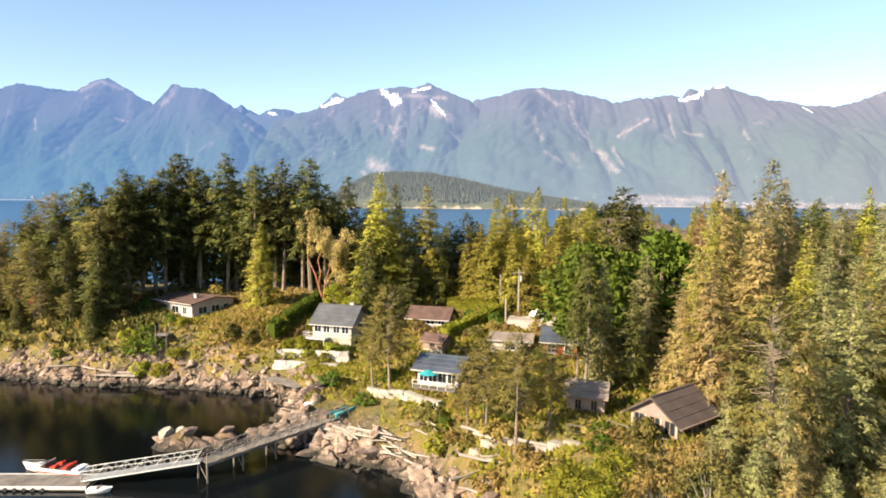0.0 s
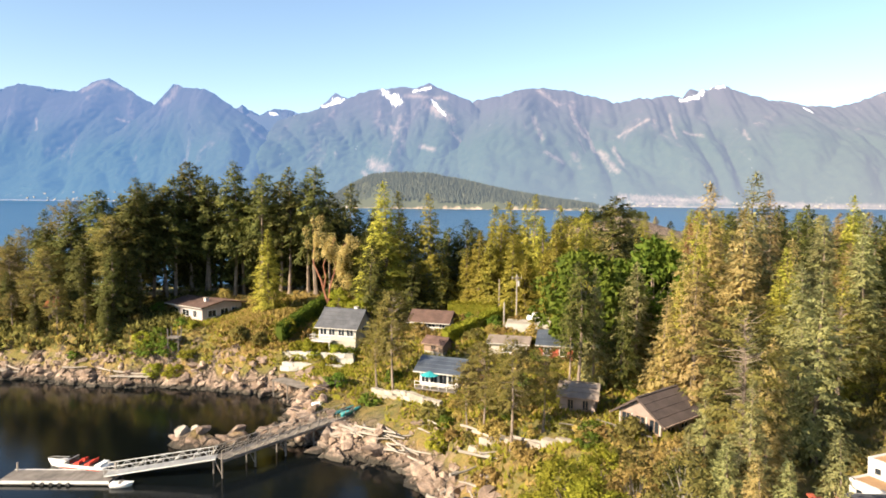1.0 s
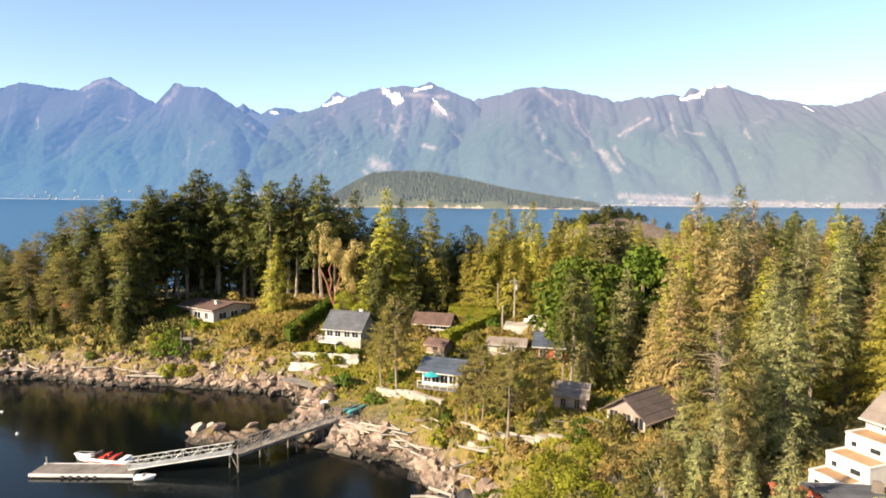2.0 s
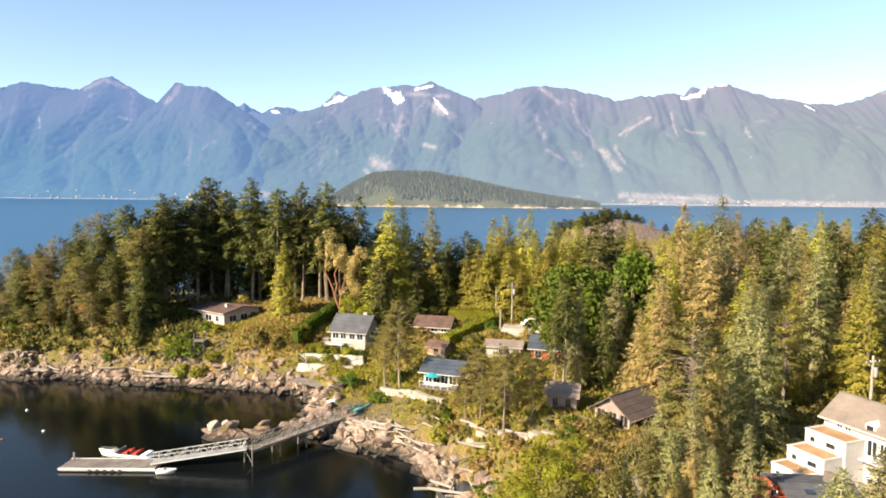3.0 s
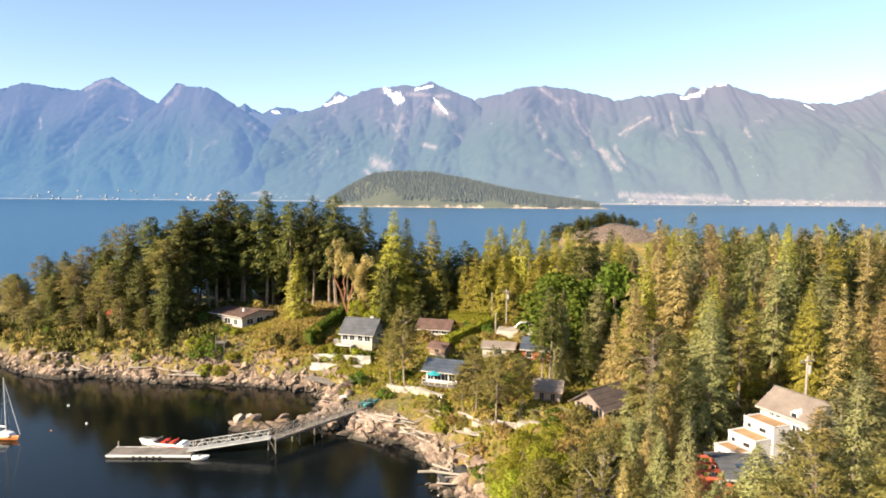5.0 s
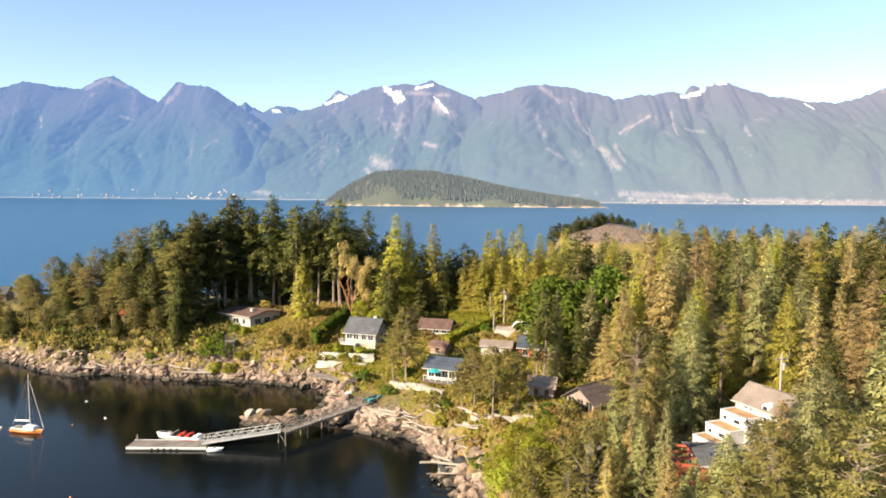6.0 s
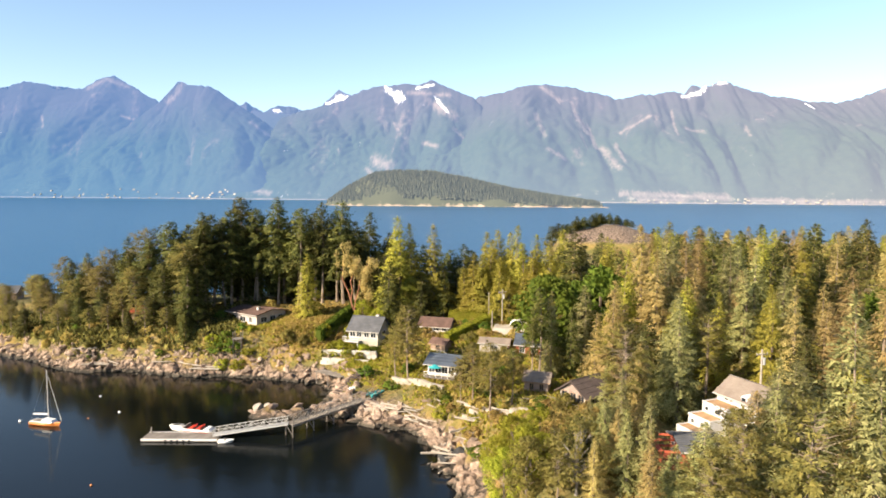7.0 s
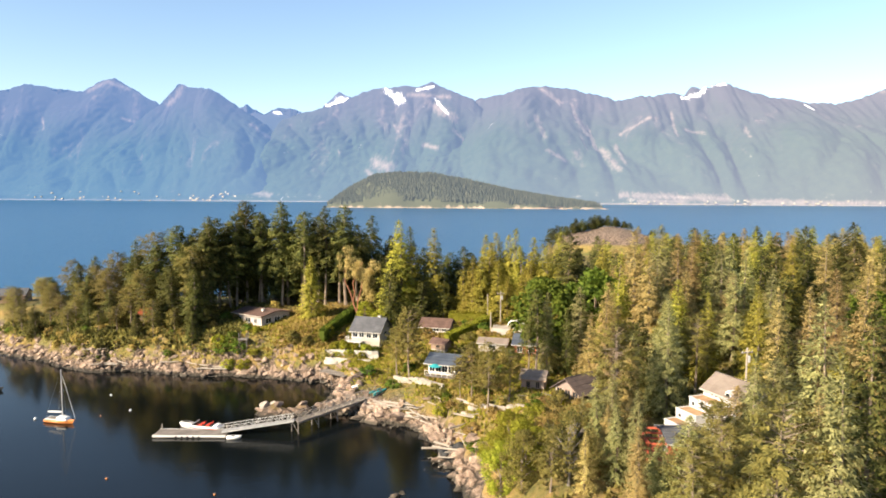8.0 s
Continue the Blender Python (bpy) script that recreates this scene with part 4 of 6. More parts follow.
stand([(-122, 108, 10, "pine"), (-117, 105, 11, "pine"), (-112, 103, 12, "fir"), (-107, 106, 14, "pine"), (-101, 100, 12, "pine"), (-97, 102, 14, "fir"), (-93, 104, 16, "fir"),
       (-88, 99, 13, "pine"), (-82, 97, 12, "fir"), (-77, 99, 15, "fir"), (-73, 97, 13, "pine"), (-68, 95.5, 12, "fir"), (-69, 97, 14, "fir"), (-68, 101.5, 21, "fir"), (-80, 104, 20, "fir"),
       (-104, 112, 18, "fir"), (-98, 112, 20, "pine"), (-90, 110, 24, "fir"), (-71, 102, 24, "fir"), (-66.5, 121, 32, "fir")], "west grove", 1.25)
stand([(-126, 114, 12, "pine"), (-131, 120, 13, "pine"), (-122, 122, 16, "fir"), (-128, 128, 15, "pine"), (-135, 134, 13, "pine"), (-140, 142, 13, "pine"), (-120, 130, 19, "fir"), (-108, 118, 18, "fir"),
       (-115, 112, 14, "pine"), (-152, 143, 10, "pine"), (-160, 141, 9, "pine"), (-166, 146, 10, "pine"), (-148, 156, 10, "fir"), (-105, 128, 21, "fir"), (-134, 146, 14, "fir")], "west grove", 1.25)
leafy("alder_tree", "bright yellow-green young broadleaf tree", "tree", ALDER,
      [(2.8, 41, 7.5), (0.6, 42.5, 5.5), (5.5, 44, 7), (1.5, 38, 7), (4.5, 38, 7), (-27, 104, 7), (-32, 108, 6), (-33, 100, 4), (-38, 99, 3.5), (-22, 97, 4)], "bank alders", 8)
leafy("alder_tree", "dull olive broadleaf tree on the bank", "tree", DARK_ALDER, [(7.5, 43, 6), (4, 35, 7.5), (8, 47, 5)], "bank alders", 8)
leafy("shrub", "tangled half-bare shrub on the bank", "shrub", BARE_BUSH, [(7.5, 40, 7), (10, 38.5, 7.5), (11, 44, 6), (14.5, 40, 6), (6, 40, 5.5), (9, 32, 8)], "bank shrubs", 7)
arbutus(-33.9, 109.5)
stand([(34, 332, 23.5, "fir"), (39, 336, 26, "fir"), (44, 340, 27, "fir"), (49, 342, 28, "fir"), (54, 343, 28, "fir"), (58, 341, 27, "fir"), (30, 328, 20, "fir"), (26, 326, 17, "gold"),
       (63, 340, 25, "fir"), (20, 320, 13, "gold"), (70, 336, 20, "gold"), (76, 330, 18, "fir"), (84, 332, 17, "gold"), (92, 330, 16, "gold"), (36, 344, 26, "fir"), (47, 347, 28, "fir")], "knoll trees", 1.9)
stand([(10, 40, 13, "fir"), (12.5, 38.5, 15, "blue"), (8.5, 35.5, 13, "fir"), (14, 33, 16, "blue"), (10.5, 30, 14, "gold"), (11.5, 43.5, 14, "blue"), (13.5, 36, 15, "gold"), (7, 31, 12, "pine"),  (30.5, 34.5, 17.5, "blue"), (32.5, 31, 18.5, "gold"), (34.5, 36, 18, "blue")], "near trees", 1.1)
stand([(-52, 123, 28, "fir"), (-46, 121.5, 26, "fir"), (-41, 123, 27, "fir"), (-36, 122, 26, "fir"), (-31, 119, 24, "fir"), (-44, 128, 28, "fir"), (-38, 127, 27, "fir"), (-56, 127, 29, "fir")], "west grove", 1.45)
stand([(20.6, 29.0, 16.4, "blue"), (22.8, 28.6, 17.8, "blue"), (25.2, 29.6, 19.4, "gold"), (27.6, 31.6, 20.6, "blue"), (30.4, 33.4, 21.5, "blue"), (18.0, 29.2, 14.0, "blue"), (23.6, 26.0, 17.5, "blue")], "near trees", 1.75)
stand([(-86 + 4.6 * i, 131 + 5 * (i % 3), 26 + 2.2 * math.sin(i * 2.1) - max(0, 5 - i) * 0.9, "fir") for i in range(13)], "west grove", 1.7)
stand([(-50.5, 117.5, 33.5, "grove"), (-60.5, 116.5, 34.0, "grove"), (-46.5, 118, 33, "grove"), (-70.5, 113.5, 32.5, "grove"), (-75.5, 112, 30, "grove"), (-65.5, 112.8, 33.5, "grove"), (-41.0, 118, 33.5, "grove"),
       (-83, 108, 27, "grove"), (-36.5, 118, 31, "grove")], "west grove", 1.35)
stand([(-5.2, 110, 24.5, "cedar"), (-1.2, 109, 24, "cedar"), (3.4, 110.5, 27, "cedar"), (5.6, 107, 25.5, "cedar"), (9.2, 107, 27, "cedar"), (-3.2, 113.5, 27.5, "cedar"), (0.8, 116, 29, "cedar"), (11.5, 111, 27, "cedar"),
       (-9.5, 113, 21, "cedar"), (14.5, 105, 25, "gold")], "middle stand", 1.5)
KNOLL = random.Random(9)
for i in range(16):
    kx = 22 + i * 2.9
    conifer("fir", kx, 338 + KNOLL.uniform(-3, 9), 26.5 - abs(kx - 48) * 0.22 + KNOLL.uniform(-1.5, 1), i, "knoll trees", 2.2)


# ---------------------------------------------------------------- houses
def window_on(parent, face, w, d, u, z, ww, hh, frame_mat=None):
    """A framed window set into one wall of a house; u runs along the wall from its middle."""
    frame_mat = frame_mat or WHITE
    turn = {"S": (0, -d / 2, 0), "N": (0, d / 2, 180), "W": (-w / 2, 0, -90), "E": (w / 2, 0, 90)}[face]
    m = pose(turn[0], turn[1], 0, 0, 0, turn[2])
    t = 0.09
    win = part("window", boxes((u - ww / 2 - t, u + ww / 2 + t, -0.07, 0.02, z - t, z), (u - ww / 2 - t, u + ww / 2 + t, -0.07, 0.02, z + hh, z + hh + t),
                               (u - ww / 2 - t, u - ww / 2, -0.07, 0.02, z, z + hh), (u + ww / 2, u + ww / 2 + t, -0.07, 0.02, z, z + hh),
                               (u - 0.03, u + 0.03, -0.06, 0.02, z, z + hh)), frame_mat, parent)
    win.matrix_basis = m
    pane = part("pane", boxes((u - ww / 2, u + ww / 2, -0.03, 0.01, z, z + hh)), GLASS, win, "dark reflecting glass")
    part("sill", boxes((u - ww / 2 - 0.14, u + ww / 2 + 0.14, -0.14, -0.07, z - t - 0.05, z - t)), frame_mat, win)
    return win


def gable_house(name, label, at, rz, w, d, wall_h, rise, wall, roof, windows=(), over=0.5, chimney=None, door=None, base=2.2, skew=0.0):
    """Ridge along local x. skew moves the ridge along y, as a share of the depth."""
    ob = thing(name, label, "house", at, rz)
    r = skew * d
    bm = bmesh.new()
    out = [(-d / 2, 0), (d / 2, 0), (d / 2, wall_h), (r, wall_h + rise), (-d / 2, wall_h)]
    a = [bm.verts.new((-w / 2, y, z)) for y, z in out]
    b = [bm.verts.new((w / 2, y, z)) for y, z in out]
    bm.faces.new(a)
    bm.faces.new(b[::-1])
    for i in range(5):
        j = (i + 1) % 5
        bm.faces.new((a[i], a[j], b[j], b[i]))
    part("wall", bm, wall, ob)
    part("foundation", boxes((-w / 2 + 0.06, w / 2 - 0.06, -d / 2 + 0.06, d / 2 - 0.06, -base, 0)), CONCRETE, ob)
    for s in (-1, 1):
        run = d / 2 - s * r
        k = rise / run
        y1, z1 = s * (d / 2 + over), wall_h - k * over
        bm = bmesh.new()
        o = [(r, wall_h + rise + 0.02), (y1, z1 + 0.02), (y1, z1 + 0.20), (r, wall_h + rise + 0.22)]
        a = [bm.verts.new((-w / 2 - over, y, z)) for y, z in o]
        b = [bm.verts.new((w / 2 + over, y, z)) for y, z in o]
        bm.faces.new(a)
        bm.faces.new(b[::-1])
        for i in range(4):
            j = (i + 1) % 4
            bm.faces.new((a[i], a[j], b[j], b[i]))
        slope = part("roof", bm, roof, ob)
        part("gutter", boxes((-w / 2 - over, w / 2 + over, y1 + s * 0.0 if s > 0 else y1 - 0.12, y1 + 0.12 if s > 0 else y1, z1 + 0.04, z1 + 0.17)), TIMBER if wall in (TIMBER, WEATHERED) else CREAM, slope)
        courses = bmesh.new()
        nrow = max(3, int(run / 0.55))
        for c in range(1, nrow):
            f = c / nrow
            yy, zz = r + (y1 - r) * f, wall_h + rise + (z1 - wall_h - rise) * f + 0.22
            box(courses, -w / 2 - over, w / 2 + over, yy - 0.03, yy + 0.03, zz - 0.03, zz + 0.025)
        part("shingle_course", courses, roof, slope)
    part("ridge_cap", boxes((-w / 2 - over, w / 2 + over, r - 0.13, r + 0.13, wall_h + rise + 0.16, wall_h + rise + 0.26)), roof, ob)
    for f, u, z, ww, hh in windows:
        window_on(ob, f, w, d, u, z, ww, hh, TIMBER if wall in (TIMBER, WEATHERED) else WHITE)
    if door:
        f, u = door
        turn = {"S": (0, -d / 2, 0), "W": (-w / 2, 0, -90), "E": (w / 2, 0, 90)}[f]
        dr = part("door", boxes((u - 0.45, u + 0.45, -0.06, 0.01, 0.02, 2.05)), TIMBER, ob)
        dr.matrix_basis = pose(turn[0], turn[1], 0, 0, 0, turn[2])
        part("handle", boxes((u + 0.30, u + 0.36, -0.12, -0.06, 0.98, 1.1)), ALU, dr)
    if chimney:
        cx, cy, ch = chimney
        st = part("chimney", boxes((cx - 0.3, cx + 0.3, cy - 0.3, cy + 0.3, wall_h, wall_h + rise + ch)), WHITE, ob)
        part("chimney_cap", boxes((cx - 0.38, cx + 0.38, cy - 0.38, cy + 0.38, wall_h + rise + ch, wall_h + rise + ch + 0.1)), CONCRETE, st)
    return ob


def railing(parent, a, b, h=1.0, step=1.2, mat=None, name="railing"):
    """Posts and two rails between two points of the parent's space."""
    a, b = Vector(a), Vector(b)
    n = max(1, round((b - a).length / step))
    up = Vector((0, 0, h))
    rail = part(name, rods((a + up, b + up, 0.045), (a + up * 0.5, b + up * 0.5, 0.03)), mat or WHITE, parent)
    for i in range(n + 1):
        p = a.lerp(b, i / n)
        part("post", rods((p, p + up, 0.045)), mat or WHITE, rail)
    return rail


# grey-roofed house over the terraces
grey = gable_house("house", "cream two-storey house with a grey shingle roof", (-29.0, 101.0, 6.9), -10, 6.6, 6.4, 2.3, 2.3, CREAM, SLATE,
                   [("S", -2.4, 0.9, 1.1, 1.0), ("S", -0.9, 0.9, 1.0, 1.0), ("S", 0.8, 0.9, 1.0, 1.0), ("S", 2.3, 0.9, 1.1, 1.0), ("E", 0, 0.9, 1.6, 1.0), ("W", 0, 0.9, 1.6, 1.0)],
                   chimney=(1.9, 0.3, 0.5))
bal = part("balcony", boxes((-4.0, -0.4, -4.9, -3.2, 0.0, 0.15)), WHITE, grey)
for sx, ex in (((-4.0, -4.9, 0.15), (-0.4, -4.9, 0.15)), ((-4.0, -4.9, 0.15), (-4.0, -3.2, 0.15))):
    railing(bal, sx, ex, 0.95, 0.8)
for px in (-3.8, -0.6):
    part("balcony_post", rods(((px, -4.8, -2.6), (px, -4.8, 0.0), 0.09)), WHITE, grey)

# brown cottage behind it
gable_house("cottage", "small pale cottage with a brown shingle roof", (-14.6, 104.0, 8.1), -8, 6.0, 4.8, 1.8, 1.2, CREAM, BROWN_ROOF,
            [("S", -1.8, 0.8, 1.2, 0.9), ("S", 0.4, 0.8, 1.2, 0.9), ("S", 2.2, 0.8, 0.9, 0.9)], over=0.7)
gable_house("shed", "low garden shed with a brown roof", (-12.5, 93.5, 7.0), -25, 3.4, 2.4, 1.2, 0.7, TIMBER, BROWN_ROOF, [("S", 0, 0.4, 0.8, 0.5)], over=0.35)

# metal-roofed cottage with a glazed front
met = gable_house("cottage", "white cottage with a blue-grey metal roof", (-10.2, 82.8, 5.2), -14, 5.4, 4.8, 2.1, 1.1, WHITE, METAL_ROOF,
                  [("S", -1.9, 0.4, 1.0, 1.4), ("S", -0.65, 0.4, 1.0, 1.4), ("S", 0.65, 0.4, 1.0, 1.4), ("S", 1.9, 0.4, 1.0, 1.4), ("W", -0.9, 0.6, 1.2, 1.4), ("W", 0.9, 0.6, 1.2, 1.4)], over=0.7)
porch = part("deck", boxes((-2.8, 2.8, -3.9, -2.4, -0.25, -0.1)), GREY_WOOD, met)
railing(porch, (-2.8, -3.9, -0.1), (2.8, -3.9, -0.1), 0.95, 1.1)
umb = thing("parasol", "teal garden parasol open on a deck", "parasol", (-11.9, 79.9, 5.1))
part("pole", rods(((0, 0, 0), (0, 0, 2.2), 0.03)), ALU, umb)
bm = bmesh.new()
rod(bm, (0, 0, 1.75), (0, 0, 2.25), 1.25, 0.05, 8)
part("canopy", bm, TEAL, umb)

# white house among the firs
wh = gable_house("house", "white stucco house with a low brown roof", (-57.3, 108.4, 8.0), -27, 9.6, 8.4, 2.8, 0.7, PINKISH, BROWN_ROOF,
                 [("E", -2.2, 1.0, 1.6, 1.1), ("E", 0.4, 1.0, 1.6, 1.1), ("E", 2.6, 1.0, 1.1, 1.1), ("S", -2.8, 1.0, 1.6, 1.1), ("S", 0.2, 1.0, 1.8, 1.1), ("S", 2.8, 1.0, 0.9, 1.1), ("S", 3.2, -1.4, 0.9, 0.9)], over=0.6, chimney=(2.4, -1.6, 0.5), base=4.0)
ter = part("terrace", boxes((-6.8, 1.8, -7.4, -4.1, -0.3, -0.1)), GREY_WOOD, wh)
railing(ter, (-6.8, -7.4, -0.1), (1.8, -7.4, -0.1), 0.95, 1.1, GREY_WOOD)
railing(ter, (-6.8, -7.4, -0.1), (-6.8, -4.1, -0.1), 0.95, 1.1, GREY_WOOD)
for px, py in ((-6.6, -7.2), (-2.5, -7.2), (1.6, -7.2)):
    part("terrace_post", rods(((px, py, -4.5), (px, py, -0.3), 0.1)), GREY_WOOD, wh)

gable_house("cabin", "dark cabin with a red metal roof among pines", (-84.5, 109.0, 7.6), 15, 6.0, 4.6, 2.2, 1.3, TIMBER, RUST, [("S", -1.2, 0.8, 1.0, 0.9), ("S", 1.2, 0.8, 1.0, 0.9)], over=0.6, base=3.0)
gable_house("house", "small dark-roofed house on the far point", (-158, 150, ground_z(-158, 150)), 20, 9, 6, 2.6, 1.6, TIMBER, SLATE, [("S", -2.5, 0.9, 1.2, 1.1), ("S", 0, 0.9, 1.2, 1.1), ("S", 2.5, 0.9, 1.2, 1.1)])

# brown timber house with a balcony
br = gable_house("house", "brown timber house with a steep dark roof", (12.3, 57.2, 8.9), 45, 5.2, 4.4, 1.9, 1.5, WEATHERED, DARK_ROOF,
                 [("W", -1.4, 0.7, 0.9, 1.1), ("W", 0.1, 0.7, 0.9, 1.1), ("W", 1.5, 0.7, 0.9, 1.1), ("S", -1.2, 0.7, 1.0, 1.0), ("S", 1.0, 0.7, 1.0, 1.0)], over=0.6, skew=0.0, base=3.5)
for u in (-2.1, -0.7, 0.8, 2.1):
    part("batten", boxes((-2.67, -2.6, u - 0.06, u + 0.06, 0.0, 1.9)), CREAM, br)
bb = part("balcony", boxes((-4.3, -2.8, -2.4, 3.4, -0.15, 0.0)), GREY_WOOD, br)
railing(bb, (-4.3, -2.4, 0.0), (-4.3, 3.4, 0.0), 0.95, 0.9, GREY_WOOD)
for py in (-2.2, 0.5, 3.2):
    part("balcony_post", rods(((-4.2, py, -3.5), (-4.2, py, -0.15), 0.1)), GREY_WOOD, br)
pd = thing("deck", "weathered grey timber deck below the brown house", "deck", (7.2, 57.5, 8.3), -20)
for i in range(14):
    part("plank", boxes((-3.2, 3.2, -2.1 + i * 0.3, -1.82 + i * 0.3, 0.0, 0.06)), GREY_WOOD, pd)
for px, py in ((-3.0, -2.0), (0, -2.0), (3.0, -2.0)):
    part("post", rods(((px, py, -3.5), (px, py, 0), 0.1)), GREY_WOOD, pd)
railing(pd, (-3.2, -2.1, 0.06), (3.2, -2.1, 0.06), 0.95, 1.2, GREY_WOOD)
gable_house("shed", "small pale timber shed under pines", (6.0, 64.6, 7.9), -12, 3.6, 3.0, 2.0, 0.9, WEATHERED, TAN_ROOF, [("S", -0.7, 0.7, 0.5, 0.9), ("S", 0.8, 0.7, 0.5, 0.9)], over=0.35)

# stepped white house
SZ = 11.2
st = gable_house("house", "stepped white house with a tan shingle roof", (28.8, 41.1, SZ), -62, 5.6, 4.2, 4.3, 1.5, WHITE, TAN_ROOF,
                 [("S", -1.4, 3.75, 0.4, 0.3), ("S", -0.7, 3.75, 0.4, 0.3), ("S", 1.3, 2.4, 0.7, 1.2), ("S", 2.2, 2.4, 0.5, 1.2)], over=0.3, base=4.0)
for x0, x1, y0, y1, top in ((-2.8, 0.7, -4.2, -2.1, 3.4), (-2.75, 0.5, -6.2, -4.2, 2.25), (-2.7, 0.2, -7.9, -6.2, 1.15)):
    tier = part("tier", boxes((x0, x1, y0, y1, -4.0, top)), WHITE, st)
    part("roof_deck", boxes((x0 + 0.12, x1 - 0.12, y0 + 0.12, y1 - 0.02, top, top + 0.05)), DECK, tier)
    part("parapet", boxes((x0 - 0.03, x1 + 0.03, y0 - 0.03, y0 + 0.12, top, top + 0.14), (x0 - 0.03, x0 + 0.12, y0 + 0.12, y1, top, top + 0.14), (x1 - 0.12, x1 + 0.03, y0 + 0.12, y1, top, top + 0.14)), WHITE, tier)
    for xx, ww in ((x0 + 0.5, 0.35), (x0 + 1.9, 0.7)):
        part("window", boxes((xx, xx + ww, y0 - 0.04, y0 + 0.02, top - 0.75, top - 0.42)), GLASS, tier, "dark small window")
        part("sill", boxes((xx - 0.05, xx + ww + 0.05, y0 - 0.08, y0 + 0.01, top - 0.80, top - 0.75)), CREAM, tier)
part("dormer", extruded([(0.7, 4.2), (1.5, 4.2), (1.5, 4.8), (1.1, 5.1), (0.7, 4.8)], 1.2), WHITE, st).location.y = -2.2
part("dormer_window", boxes((0.85, 1.35, -2.26, -2.20, 4.35, 4.75)), GLASS, st, "dark dormer window")
part("awning", boxes((1.0, 2.8, -3.2, -2.1, 2.2, 2.32)), WHITE, st)

red = gable_house("house", "rust-red house with a low grey roof", (21.6, 34.5, 10.2), 2, 4.4, 5.0, 2.2, 0.5, RUST, SLATE, [("W", -1.4, 0.8, 0.9, 1.0), ("W", 0.8, 0.8, 0.9, 1.0), ("S", 0, 0.8, 1.4, 1.0)], over=0.4, base=3.0)
part("chimney", boxes((0.9, 1.4, 0.4, 0.9, 2.0, 3.5)), TAN_ROOF, red, "pale brick chimney")
for sx in (-1.2, 0.3):
    part("skylight", boxes((sx, sx + 0.6, -1.3, -0.7, 2.45, 2.78)), GLASS, red, "dark glass skylight")
rd = part("deck", boxes((-4.6, -2.2, -2.5, 2.5, -0.2, 0.0)), RUST, red)
railing(rd, (-4.6, -2.5, 0), (-4.6, 2.5, 0), 0.95, 0.9, RUST)
for yy in (-2.4, -0.8, 0.8, 2.4):
    part("pergola_beam", boxes((-4.7, -2.2, yy - 0.1, yy + 0.1, 2.0, 2.2)), RUST, red)
    part("pergola_post", boxes((-4.6, -4.42, yy - 0.09, yy + 0.09, 0.0, 2.0)), RUST, red)
part("pergola_rail", boxes((-4.75, -4.35, -2.7, 2.7, 2.2, 2.3)), RUST, red)

# parking pad, car and red house up the lane
pad = thing("parking_pad", "concrete parking pad with a pale retaining wall", "parking pad", (1.6, 99.6, 8.9), -4)
part("slab", boxes((-3.6, 3.6, -1.9, 4.2, 1.1, 1.3)), CONCRETE, pad)
part("retaining_wall", boxes((-3.7, 3.7, -2.2, -1.9, -1.0, 1.75)), CREAM, pad)
part("side_wall", boxes((-3.9, -3.6, -1.9, 4.2, -1.0, 1.3)), CREAM, pad)
car = thing("car", "white parked car on a concrete pad", "car", (2.6, 101.6, 10.2), 12)
car.matrix_basis = pose(3.4, 102.4, 10.2, 0, 0, 40) @ Matrix.Diagonal((0.85, 0.85, 0.9, 1))
prof = [(-2.1, 0.35), (2.1, 0.35), (2.15, 0.75), (1.3, 0.9), (0.7, 1.4), (-1.2, 1.42), (-1.9, 0.95), (-2.15, 0.85)]
body = part("body", extruded(prof, 1.7), GEL, car)
part("window", boxes((-1.15, 0.85, -0.02, 1.72, 0.95, 1.3)), GLASS, body, "dark side glass")
for wx in (-1.3, 1.3):
    for wy in (-0.02, 1.52):
        wheel = part("wheel", rods(((wx, wy, 0.32), (wx, wy + 0.2, 0.32), 0.32, 0.32, 12)), BLACK, car)
        part("rim", rods(((wx, wy - 0.01, 0.32), (wx, wy + 0.21, 0.32), 0.19, 0.19, 10)), ALU, wheel)
gable_house("house", "red house with a grey gabled roof", (5.2, 88.5, 7.8), -8, 4.6, 5.0, 2.3, 1.3, RUST, METAL_ROOF,
            [("S", -1.2, 0.8, 0.9, 1.0), ("S", 1.0, 0.8, 0.9, 1.0)], over=0.5)
gable_house("garage", "low concrete garage with a flat tan roof", (-1.5, 91.0, 7.6), -6, 5.5, 4.5, 1.8, 0.5, CONCRETE, TAN_ROOF, [("S", 0, 0.6, 1.4, 0.8)], over=0.4)


